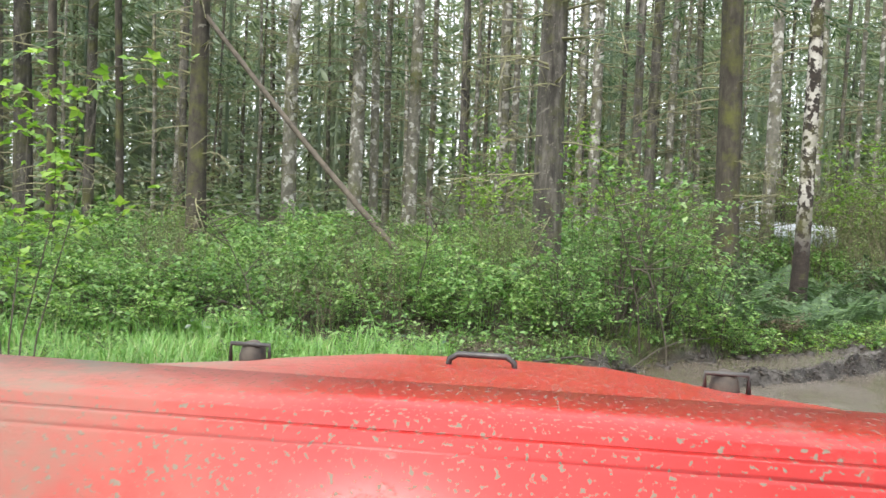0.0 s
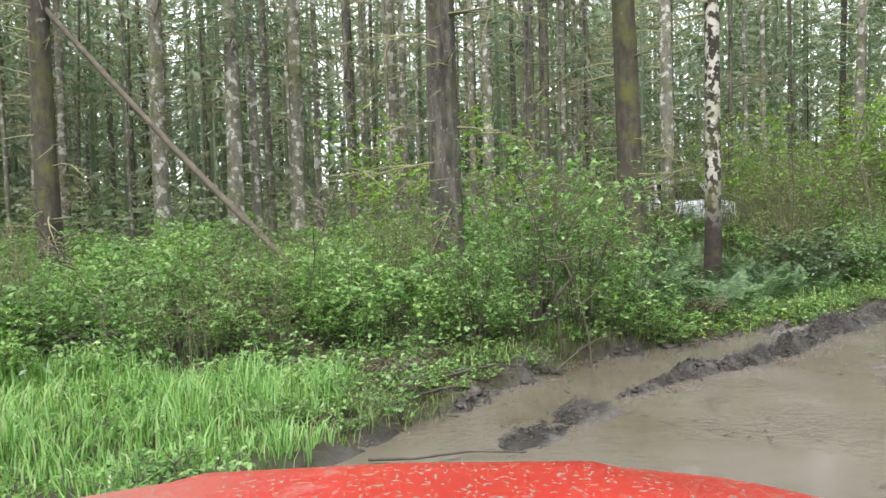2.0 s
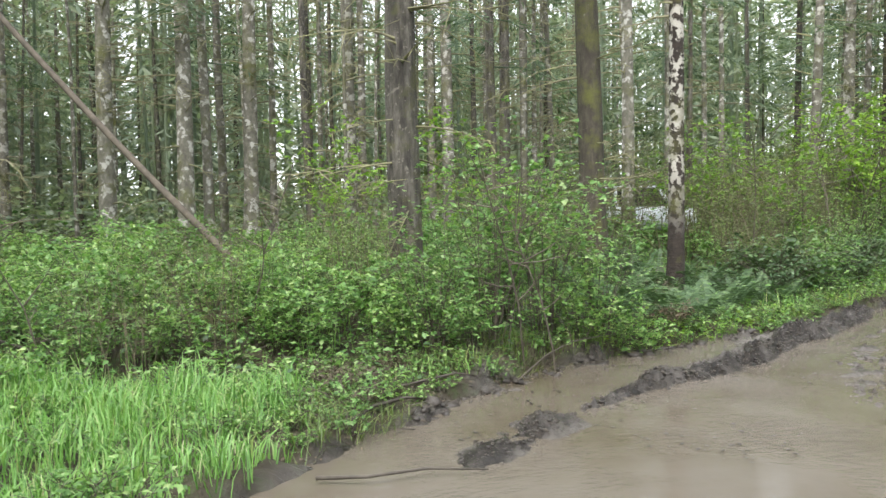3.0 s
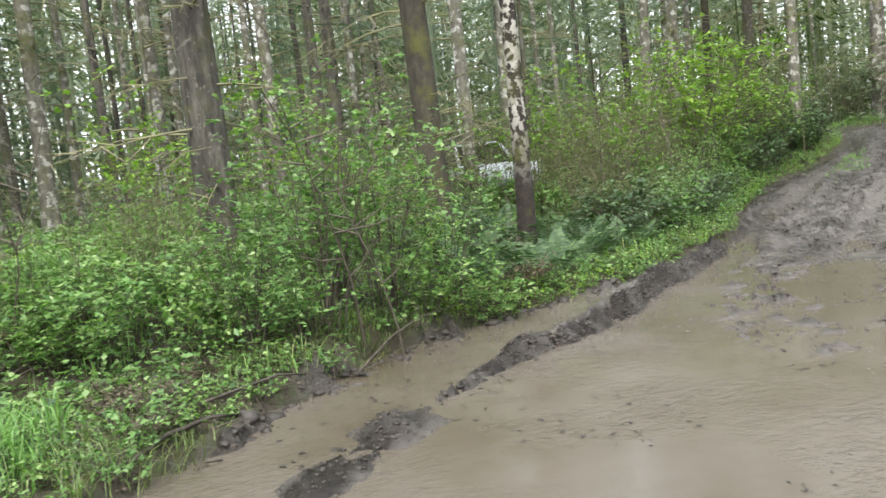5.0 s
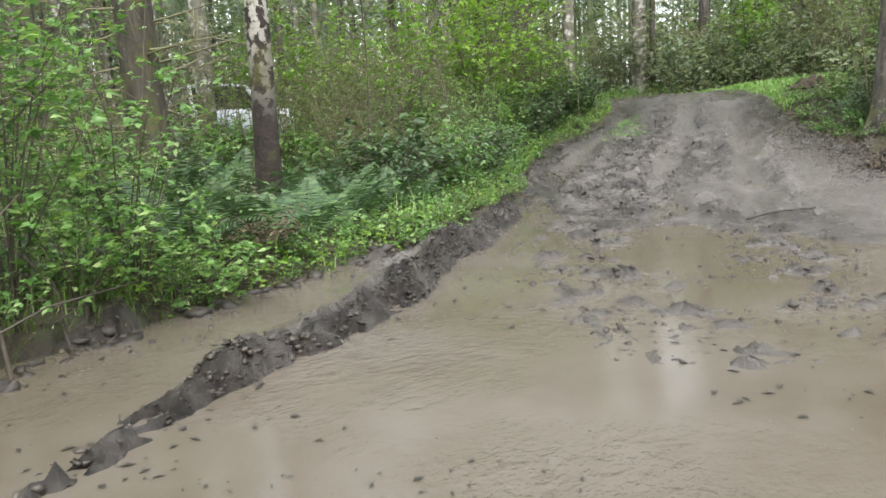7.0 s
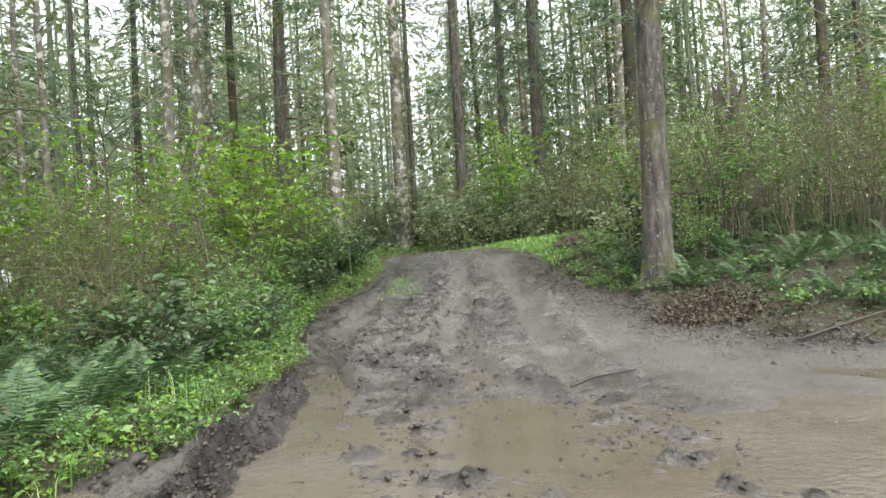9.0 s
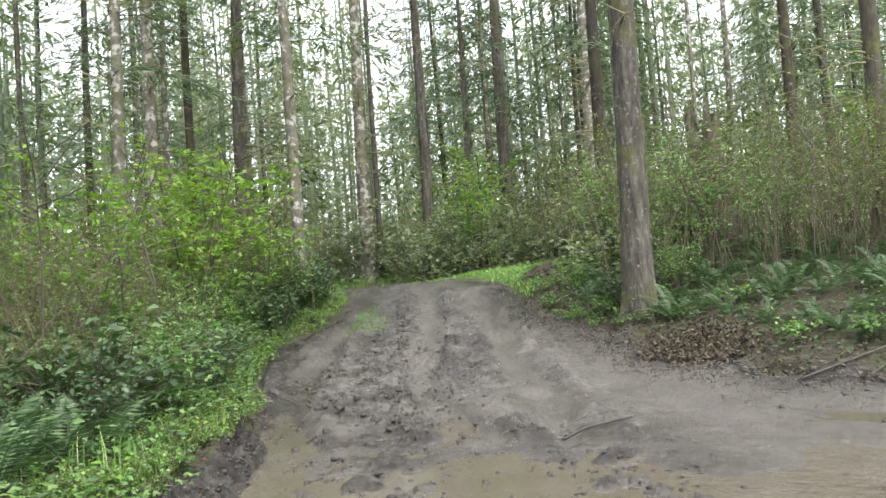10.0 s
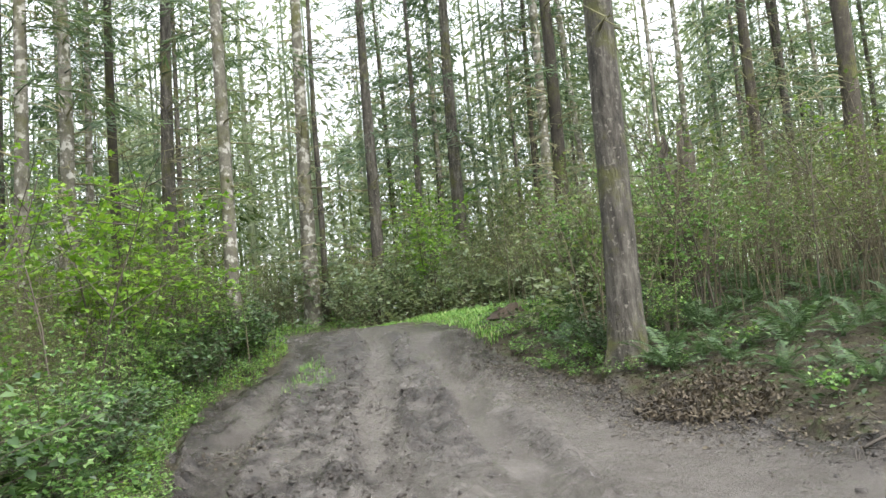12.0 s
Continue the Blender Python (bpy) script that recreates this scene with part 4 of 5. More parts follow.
scatter(SALAL, 5, 15.6, 19.8, 19.4, 23, (0.9, 1.2), 0.5, 0.6, lambda x, y: not free(x, y, 2.0))
scatter(BRUSH, 26, 22.86, 31.44, 16.2, 27.4, (0.9, 1.4), 1.5, 0.9, lambda x, y: math.hypot((x - 22.8) / 4.2, (y - 18.0) / 3.6) > 1)
scatter(BRUSH, 20, 8.475, 17.58, 15.56, 21, (0.4, 0.65), 1.2, 0.5, lambda x, y: not free(x, y, 2.4))
scatter(TALLBERRY, 12, 9.0, 18.24, 16.5, 22.2, (0.5, 0.8), 0.7, 0.8, lambda x, y: not free(x, y, 2.6))
scatter(SALAL, 14, 8.475, 18.9, 15.88, 22.2, (0.8, 1.2), 0.35, 0.55, lambda x, y: not free(x, y, 1.6))
scatter(SALAL, 5, 5, 8.95, 14.2, 17.8, (0.6, 0.9), 0.6, 0.5)
scatter(LIME, 5, 10.85, 18.24, 20.6, 25, (0.8, 1.15), 1.2, 1.4)
scatter(LIME, 3, 19.56, 30.12, 9, 25.8, (0.9, 1.4), 2.0, 2.0)
scatter(LIME, 7, 2, 11.8, 17.8, 25, (0.7, 1.0), 1.2, 1.5)
for x, y, s in ((14.7, 20.6, 1.1), (15.3, 20.9, 1.2), (15.9, 21.3, 1.15), (15.0, 21.6, 1.25)):
    plant(LIME, x, y, s)
plant(LIME, -2.96, 8.77, 0.9, 0, "thin sapling with lime green leaves at the grass edge")
scatter(BRACKEN, 3, 4.5, 8.95, 13.8, 16.2, (0.5, 0.8), 0.4, 0.6)
scatter(HERB, 150, 3.6, 18.24, 12.6, 21.4, (0.4, 0.95), 0.04, 0.15, lambda x, y: not free(x, y, 0.8))
scatter(HERB, 30, -5.0, 0.6, 12.4, 14.2, (0.9, 1.7), 0.1, 0.3)
scatter(HERB, 40, 0.0, 2.2, 10.6, 13.0, (0.45, 0.85), 0.1, 0.2)
scatter(BRACKEN, 5, 0.2, 2.0, 11.0, 12.6, (0.4, 0.6), 0.2, 0.4)
scatter(HERB, 60, -4.5, 3.6, 8.8, 13.6, (0.5, 1.0), 0.04, 0.22)
scatter(HERB, 14, 13.22, 20.88, 7, 17, (0.7, 1.3), 0.3, 0.3, lambda x, y: not free(x, y, 2.0))


for x, y, s in ((10.47, 24.68, 1.05), (11.42, 24.92, 0.95), (9.9, 23.72, 0.9), (12.37, 24.52, 1.05), (9.14, 21.96, 0.8), (12.94, 25, 1.1)):
    plant(FARBERRY, x, y, s)


# ---- ferns: each frond a part ----
def frond_mesh(seed, length):
    r = np.random.RandomState(seed)
    s = Shape()
    n = 26
    t = np.linspace(0.12, 1, n)
    arc = np.c_[0 * t, t * length * (1 - 0.12 * t * t), length * (0.62 * t - 0.60 * t * t)]
    s.tube(np.concatenate([[[0, 0, -0.03]], arc[::5], arc[-1:]]), np.linspace(0.006, 0.0015, 2 + len(arc[::5])), 3, False)
    ln = length * 0.16 * np.sin(np.clip(t * 1.02 + 0.12, 0, 1) * math.pi) ** 0.7 + 0.006
    for sgn in (-1, 1):
        ax = np.c_[np.full(n, sgn), np.full(n, 0.3), r.uniform(-0.35, -0.05, n)]
        s.leaves(arc, ax, np.tile([0, -0.2, 1.0], (n, 1)), ln, length * 0.022, 0.03)
    return s.mesh("frond", LEAF_FERN)


FRONDS = [frond_mesh(500 + k, ln) for k, ln in enumerate((0.75, 0.9, 0.6))]


def fern(x, y, size=1.0, label=""):
    t = empty("sword_fern", x, y, floor_z(x, y))
    t.scale = (size, size, size)
    n = plant_rng.randint(9, 14)
    for k in range(n):
        f = piece("frond", FRONDS[plant_rng.randint(3)], t)
        f.rotation_euler = (radians(plant_rng.uniform(4, 48)), radians(plant_rng.uniform(-12, 12)), k * 6.283 / n + plant_rng.uniform(-0.25, 0.25))
        f.scale = (1, 1, 1) if k % 3 else (0.8, 0.8, 0.8)
    tagged(t, label or "arching dark green sword fern on the bank", "fern", "sword ferns")


def scatter_ferns(count, x0, x1, y0, y1, size, gap, apart, test=None):
    got, tries = [], 0
    while len(got) < count and tries < count * 40:
        tries += 1
        x, y = plant_rng.uniform(x0, x1), plant_rng.uniform(y0, y1)
        if free(x, y, gap) and not (test and not test(x, y)) and all(math.hypot(x - p, y - q) > apart for p, q in got):
            got.append((x, y))
            fern(x, y, plant_rng.uniform(*size))


for x, y, s in ((6.2, 15.4, 1.0), (7.3, 15.5, 1.0), (5.6, 15.0, 0.9), (8.0, 16.0, 1.0), (6.6, 14.9, 0.8), (7.7, 15.2, 0.9), (7.5, 16.6, 1.1), (5.9, 16.4, 1.1)):
    fern(x, y, s)
scatter_ferns(48, 4.8, 11.8, 13.9, 18.2, (0.8, 1.2), 0.7, 0.5)
scatter_ferns(60, 13.4, 20.22, 7, 14.8, (0.6, 0.98), 0.7, 0.42, lambda x, y: not free(x, y, 3.0))
scatter_ferns(20, 15.6, 20.88, 7, 14.8, (0.7, 1.0), 3.0, 0.6, lambda x, y: not free(x, y, 5.0))
scatter_ferns(12, 12.75, 19.56, 17.8, 23.4, (0.8, 1.1), 0.8, 0.7, lambda x, y: not free(x, y, 2.5))


# ---- grass and low growth: stuff ----
def grass_patch(name, label, count, area, height, seed, lean=0.35, width=0.011, mat=None):
    r = np.random.RandomState(seed)
    x, y = area(r, count)
    z = ground_height(x, y)
    n = len(x)
    clump = np.clip(0.8 + 1.3 * fbm(x * 1.6, y * 1.6, 4, seed), 0.25, 1.7)
    h = height * clump * r.uniform(0.55, 1.15, n)
    a = r.uniform(0, 6.283, n)
    d = np.c_[np.cos(a), np.sin(a), 0 * a]
    side = np.c_[-np.sin(a), np.cos(a), 0 * a] * (width * r.uniform(0.6, 1.3, n))[:, None] / 2
    base = np.c_[x, y, z - 0.02]
    ln = (lean * r.uniform(0.2, 1.4, n) * h)[:, None]
    mid = base + d * ln * 0.3 + np.c_[0 * h, 0 * h, h * 0.6]
    tip = base + d * ln + np.c_[0 * h, 0 * h, h * r.uniform(0.7, 1.0, n)]
    v = np.stack([base - side, base + side, mid + side * 0.8, mid - side * 0.8, tip], 1).reshape(-1, 3)
    k = np.arange(n)[:, None] * 5
    s = Shape().add(v, k + [[3, 2, 4]], k + [[0, 1, 2, 3]])
    return tagged(new(name, s.mesh(name, mat or LEAF_GRASS)), label, "grass", "", "stuff")


def meadow(r, n):
    x, y = r.uniform(-13, 1.6, n), r.uniform(-1.0, 13.2, n)
    d = mud_distance(x, y)
    thin = smooth(-12.5, -6.0, x + 2.5 * fbm(x * 0.5, y * 0.5, 2, 9)) * smooth(-0.5, 6.0, y + 2.0 * fbm(x * 0.6, y * 0.6, 2, 10)) ** 2
    thin = thin * smooth(0.75, -0.15, x + 0.5 * fbm(x * 1.2, y * 1.2, 2, 14)) * smooth(13.2, 12.0, y + 0.3 * x)
    keep = (r.uniform(0, 1, n) < thin) & (d > -0.05 + 0.3 * r.uniform(0, 1, n)) & (np.hypot((x + 0.7) / 0.95, (y - 13.0) / 0.48) > 1) & (vnoise(x * 0.8, y * 0.8, 3) > -0.40)
    return x[keep], y[keep]


def strip(r, n):
    x, y = r.uniform(3.5, 20, n), r.uniform(12.3, 23, n)
    d = mud_distance(x, y)
    keep = (d > 0.05) & (d < 0.2 + 0.9 * r.uniform(0, 1, n) ** 2) & (y > 0.5 * x + 9.0)
    return x[keep], y[keep]


def clearing(r, n):
    x, y = r.uniform(17, 28, n), r.uniform(13, 23, n)
    d = mud_distance(x, y)
    keep = (d > 0.1 * r.uniform(0, 1, n)) & (np.hypot((x - 22.6) / 4.6, (y - 17.9) / 3.9) < 1) & (y < 0.8 * x + 3.5)
    return x[keep], y[keep]


def understorey(r, n):
    x, y = r.uniform(-10, 30, n), r.uniform(8, 27, n)
    d = mud_distance(x, y)
    keep = (d > 0.08) & (y > 12.0) & (y > 0.62 * x + 6.5)
    return x[keep], y[keep]


grass_patch("meadow_grass", "lush bright green grass at the puddle's edge", 120000, meadow, 0.34, 601, 0.7, 0.012)
grass_patch("verge_grass", "short bright grass along the muddy road", 50000, strip, 0.085, 602, 0.9)
grass_patch("clearing_grass", "bright green grass in a clearing at the road bend", 60000, clearing, 0.11, 603, 0.6, 0.018)
grass_patch("wild_grass", "sparse pale grass under the bushes", 60000, understorey, 0.30, 604, 0.7, 0.009)


def bank_edge(r, n):
    x, y = r.uniform(0.3, 9, n), r.uniform(10, 16, n)
    d = mud_distance(x, y)
    keep = (d > -0.02) & (d < 0.9) & (y > 0.5 * x + 9.0) & (vnoise(x * 1.5, y * 1.5, 33) > -0.15)
    return x[keep], y[keep]


def road_tuft(r, n):
    x, y = r.uniform(14, 21, n), r.uniform(16, 22, n)
    keep = np.hypot((0.86 * (x - 17.0) + 0.5 * (y - 18.6)) / 1.9, (-0.5 * (x - 17.0) + 0.86 * (y - 18.6)) / 0.5) < r.uniform(0.3, 1, n)
    return x[keep], y[keep]


grass_patch("bank_grass", "long pale drooping grass on the puddle's bank", 30000, bank_edge, 0.2, 605, 1.5, 0.008, LEAF_OLIVE)
grass_patch("road_tuft", "short grass between the wheel tracks", 16000, road_tuft, 0.12, 606, 0.5, 0.014)


def twig_litter(name, label, count, area, length, seed, mat):
    r = np.random.RandomState(seed)
    x, y = area(r, count)
    z = np.maximum(ground_height(x, y), 0.0)
    s = Shape()
    for px_, py_, pz_ in zip(x, y, z):
        d = unit(np.array([*r.normal(0, 1, 2), r.normal(0.1, 0.3)])) * length * r.uniform(0.3, 1.3)
        s.tube([(px_, py_, pz_ + 0.005), np.array([px_, py_, pz_ + 0.02]) + d], [0.0075, 0.003], 3, False)
    return tagged(new(name, s.mesh(name, mat)), label, "twigs", "", "stuff")


def ground_leaves(name, label, count, area, mat, size, lift, seed):
    r = np.random.RandomState(seed)
    x, y = area(r, count)
    n = len(x)
    p = np.c_[x, y, ground_height(x, y) + r.uniform(0, 1, n) ** 1.5 * lift + 0.01]
    ax = np.c_[r.normal(0, 1, (n, 2)), r.normal(0, 0.25, n)]
    nm = np.c_[r.normal(0, 0.45, (n, 2)), np.ones(n)]
    ln = size * r.uniform(0.5, 1.3, n)
    s = Shape().leaves(p, ax, nm, ln, ln * 0.6)
    return tagged(new(name, s.mesh(name, mat)), label, "undergrowth", "", "stuff")


def right_bank(r, n):
    x, y = r.uniform(12, 20, n), r.uniform(6, 17, n)
    d = mud_distance(x, y)
    keep = (d > -1.3) & (d < 2.6) & (r.uniform(0, 1, n) > 0.3 * d) & (r.uniform(0, 1, n) > -0.75 * d)
    return x[keep], y[keep]


def bank_foot(r, n):
    x, y = r.uniform(0, 12, n), r.uniform(10, 17.5, n)
    d = mud_distance(x, y)
    keep = (d > -0.15) & (d < 1.4) & (y > 0.5 * x + 9.0)
    return x[keep], y[keep]


ground_leaves("low_undergrowth", "low leafy undergrowth covering the forest floor", 52000, understorey, LEAF_BRIGHT, 0.08, 0.38, 611)
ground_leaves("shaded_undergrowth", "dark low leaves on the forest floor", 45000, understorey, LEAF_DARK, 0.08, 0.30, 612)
# Haze painted into the leaf colour of the far floor.
ground_leaves("far_undergrowth", "green undergrowth on the far forest floor, paled by painted haze", 50000, far_floor, LEAF_HAZE, 0.26, 1.6, 615)
ground_leaves("far_shrubs", "bright green far undergrowth", 22000, far_floor, LEAF_BRIGHT, 0.2, 1.1, 616)


def fern_bank(r, n):
    x, y = r.uniform(13, 32, n), r.uniform(5, 17, n)
    d = mud_distance(x, y)
    keep = (d > 0.3) & (y < 0.62 * x + 6.0)
    return x[keep], y[keep]


def southern_floor(r, n):
    x, y = r.uniform(-16, 30, n), r.uniform(-10, 9, n)
    d = mud_distance(x, y)
    keep = (d > 0.5) & (vnoise(x * 0.5, y * 0.5, 12) > -0.2)
    return x[keep], y[keep]


ground_leaves("southern_undergrowth", "low green leaves over the forest floor behind the puddle", 16000, southern_floor, LEAF_OLIVE, 0.13, 0.35, 618)
def clearing_edge(r, n):
    x, y = r.uniform(17, 30, n), r.uniform(12, 26, n)
    q = np.hypot((x - 22.6) / 4.4, (y - 17.9) / 3.7)
    keep = (mud_distance(x, y) > 0.8) & (q > 0.94) & (q < 1.3)
    return x[keep], y[keep]


# Low ring of growth in the haze-painted leaf colour.
ground_leaves("clearing_edge_growth", "low green growth round the clearing, paled by painted haze", 50000, clearing_edge, LEAF_HAZE, 0.14, 0.9, 619)
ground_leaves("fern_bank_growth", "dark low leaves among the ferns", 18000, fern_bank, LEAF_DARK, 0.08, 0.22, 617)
def verge(r, n):
    x, y = strip(r, n)
    keep = (mud_distance(x, y) < 0.75) & (vnoise(x * 1.8, y * 1.8, 15) > -0.2)
    return x[keep], y[keep]


ground_leaves("verge_leaves", "bright green low leaves along the road verge", 90000, verge, LEAF_LIME, 0.055, 0.16, 620)
ground_leaves("dead_leaf_litter", "brown dead leaves along the bank", 26000, right_bank, LEAF_BROWN, 0.045, 0.05, 613)
twig_litter("bank_twigs", "broken twigs and roots along the bank", 2600, bank_foot, 0.16, 621, MAT_WOOD)
twig_litter("road_edge_twigs", "dark twigs pressed into the road edge", 2600, right_bank, 0.16, 622, MAT_WOOD)
ground_leaves("bank_litter", "brown leaf litter under the bushes", 16000, bank_foot, LEAF_BROWN, 0.035, 0.05, 614)


# ---- dead wood ----
def stick(points, r0, r1, name="fallen_branch", label="bare grey fallen branch lying on the mud", mat=None, category="branch", sides=6):
    pts = np.array([(x, y, floor_z(x, y) + dz) for x, y, dz in points])
    pts[:, 2] = np.maximum(pts[:, 2], 0.01 + np.array([p[2] for p in points]))
    s = Shape().tube(pts, np.linspace(r0, r1, len(pts)), sides)
    return tagged(new(name, s.mesh(name, mat or MAT_WOOD, True)), label, category, "fallen branches")


stick([(0.75, 10.95, 0.05), (1.0, 11.2, 0.05), (1.3, 11.33, 0.06), (1.7, 11.58, 0.05)], 0.020, 0.010)
stick([(0.38, 9.85, 0.03), (0.7, 9.72, 0.05), (1.1, 9.76, 0.05), (1.5, 9.68, 0.03)], 0.015, 0.006)
stick([(2.6, 12.1, 0.04), (3, 12.35, 0.22), (3.4, 12.6, 0.3), (4, 12.9, 0.3)], 0.009, 0.004)
stick([(1.2, 11.7, 0.05), (1.9, 11.9, 0.06), (2.4, 12.2, 0.05)], 0.014, 0.006)
stick([(-2, 15.08, 0.06), (-1, 14.6, 0.08), (0, 14.5, 0.1), (0.7, 14.84, 0.12)], 0.12, 0.08, "mossy_log", "moss-covered fallen log under the shrubs", MAT_MOSSLOG, "log", 10)
stick([(-3.4, 14.2, 0.05), (-2.4, 13.7, 0.2), (-1.5, 13.4, 0.05)], 0.03, 0.015)
stick([(12.18, 10.6, 0.04), (13.13, 9.9, 0.05), (14.27, 9, 0.05), (15.22, 8.2, 0.06)], 0.014, 0.006)
stick([(11.99, 9.9, 0.03), (12.56, 10, 0.05), (13.32, 9.6, 0.05)], 0.018, 0.008)
stick([(9.7, 12.15, 0.02), (10.0, 12.05, 0.03), (10.45, 11.8, 0.02)], 0.014, 0.007, "mud_stick", "short stick caked with wet mud", MAT_CLOD)

pile = tagged(empty("brushwood_pile", 14.5, 11.75, floor_z(14.5, 11.75) - 0.2), "heap of broken brown twigs and dead fern fronds", "brush pile")
pile_rng = np.random.RandomState(21)
twig_s, leaf_s = Shape(), Shape()
for _ in range(260):
    a, rr = pile_rng.uniform(0, 6.283), 0.95 * pile_rng.uniform() ** 0.6
    p = np.array([rr * math.cos(a), rr * math.sin(a), pile_rng.uniform(0, 0.38) * (1 - rr / 1.2)])
    d = unit(np.array([*pile_rng.normal(0, 1, 2), pile_rng.normal(0, 0.35)])) * pile_rng.uniform(0.06, 0.24)
    twig_s.tube([p - d, p + [0, 0, 0.02], p + d], [0.006, 0.005, 0.003], 4, False)
pn = 4200
rr = 1.0 * pile_rng.uniform(0, 1, pn) ** 0.6
pa = pile_rng.uniform(0, 6.283, pn)
leaf_s.leaves(np.c_[rr * np.cos(pa), rr * np.sin(pa), pile_rng.uniform(-0.05, 0.42, pn) * (1.15 - rr)], pile_rng.normal(0, 1, (pn, 3)), np.c_[pile_rng.normal(0, 0.6, (pn, 2)), np.ones(pn)], 0.075 * pile_rng.uniform(0.5, 1.3, pn), 0.03)
piece("brushwood", twig_s.mesh("brushwood", MAT_WOOD), pile, "", "stuff")
piece("litter", leaf_s.mesh("litter", LEAF_BROWN), pile, "", "stuff")


def rotten_stump(x, y, radius, height, label, mat):
    """A broken trunk: fluted sides, a jagged rim with splinters of uneven height."""
    t = tagged(empty("tree_stump", x, y, floor_z(x, y)), label, "stump")
    sides, rows = 28, 9
    s = Shape().tube(np.c_[np.zeros(rows), np.zeros(rows), np.linspace(-0.3, height, rows)], radius * np.linspace(1.45, 0.85, rows), sides)
    v = s.v[0]
    a = np.arctan2(v[:, 1], v[:, 0])
    rim = 0.55 + 0.9 * (hash01(np.floor((a + 3.2) * 3.0), 0 * a, 5)) ** 1.5
    high = np.clip(v[:, 2] / height, 0, 1)
    v[:, 2] *= np.where(high > 0, 1 + high * (rim - 1), 1)
    f = 1 + 0.16 * np.cos(a * 5) * (1 - 0.6 * high) + 0.35 * vnoise(a * 3 + 5, v[:, 2] * 2.5, 17)
    v[:, :2] *= f[:, None]
    piece("stump", s.mesh("stump", mat, False), t)
    return t


rotten_stump(22.0, 12.75, 0.40, 2.3, "tall dark rotten stump half hidden in brush", MAT_DARK)


def earth_mound(x, y, radius, height):
    a, r = np.meshgrid(np.linspace(0, 6.283, 25)[:-1], np.linspace(0, 1, 7), indexing="ij")
    mx, my = r * np.cos(a) * radius, r * np.sin(a) * radius
    mz = height * (1 - r * r) * (1 + 0.9 * fbm(mx * 4 + 3, my * 4, 3, 19)) - 0.04
    i, j = np.meshgrid(np.arange(24), np.arange(6), indexing="ij")
    q = np.stack([i * 7 + j, i * 7 + j + 1, ((i + 1) % 24) * 7 + j + 1, ((i + 1) % 24) * 7 + j], -1).reshape(-1, 4)
    ob = new("earth_mound", Shape().add(np.stack([mx, my, mz], -1), None, q).mesh("earth_mound", MAT_EARTH))
    ob.location = (x, y, floor_z(x, y))
    return tagged(ob, "small heap of dark earth on the grass", "mound")


earth_mound(20.6, 16.2, 0.45, 0.26)

# bare crooked saplings on the right bank
def crooked(x, y, height, seed, label="bare crooked sapling with forked branches"):
    r = np.random.RandomState(seed)
    t = tagged(empty("crooked_sapling", x, y, floor_z(x, y)), label, "sapling", "crooked saplings")
    a = r.uniform(0, 6.28)
    k = np.linspace(0, 1, 8)
    d = np.array([math.cos(a), math.sin(a)]) * height * r.uniform(0.2, 0.5)
    pts = np.c_[k[:, None] ** 1.5 * d, k * height] + r.normal(0, 0.03, (8, 3)) * k[:, None]
    pts[0, 2] = -0.1
    piece("stem", Shape().tube(pts, np.linspace(0.005 + 0.0035 * height, 0.004, 8), 6, False).mesh("stem", MAT_STEM, True), t)
    for _ in range(9):
        q = r.uniform(0.3, 0.95)
        p = np.array([np.interp(q, k, pts[:, c]) for c in range(3)])
        e = unit(np.array([*r.normal(0, 1, 2), r.uniform(0.0, 1.2)])) * height * r.uniform(0.15, 0.4)
        piece("branch", Shape().tube([p, p + e * 0.5, p + e + [0, 0, 0.05]], [0.008, 0.006, 0.0025], 4, False).mesh("branch", MAT_STEM), t)


for k, (x, y, h) in enumerate(((17.84, 12, 3.6), (18.5, 12.2, 3.2), (19.43, 12.6, 3.8), (17.58, 10.6, 3.0), (18.37, 9.8, 3.4), (2.9, 12.7, 2.2), (3.2, 12.55, 1.9), (11.71, 18.36, 3.4), (10.09, 17.96, 3.0), (12.66, 18.84, 3.6), (0.1, 13.8, 1.8), (-1.9, 13.2, 1.6), (8.95, 17.16, 3.0))):
    crooked(x, y, h, 700 + k)


# ---- clods in the mud: stuff, the largest as things ----
def clod_shape(shape, r, x, y, z, size):
    phi = (1 + 5 ** 0.5) / 2
    v = np.array([(-1, phi, 0), (1, phi, 0), (-1, -phi, 0), (1, -phi, 0), (0, -1, phi), (0, 1, phi), (0, -1, -phi), (0, 1, -phi), (phi, 0, -1), (phi, 0, 1), (-phi, 0, -1), (-phi, 0, 1)]) / 1.9
    f = [(0, 11, 5), (0, 5, 1), (0, 1, 7), (0, 7, 10), (0, 10, 11), (1, 5, 9), (5, 11, 4), (11, 10, 2), (10, 7, 6), (7, 1, 8), (3, 9, 4), (3, 4, 2), (3, 2, 6), (3, 6, 8), (3, 8, 9), (4, 9, 5), (2, 4, 11), (6, 2, 10), (8, 6, 7), (9, 8, 1)]
    v = v * r.uniform(0.35, 1.4, (12, 1)) * size * np.array([r.uniform(0.7, 1.5), r.uniform(0.7, 1.3), r.uniform(0.4, 0.8)])
    a = r.uniform(0, 6.28)
    v[:, :2] = v[:, :2] @ np.array([[math.cos(a), math.sin(a)], [-math.sin(a), math.cos(a)]])
    shape.add(v + [x, y, z], f)


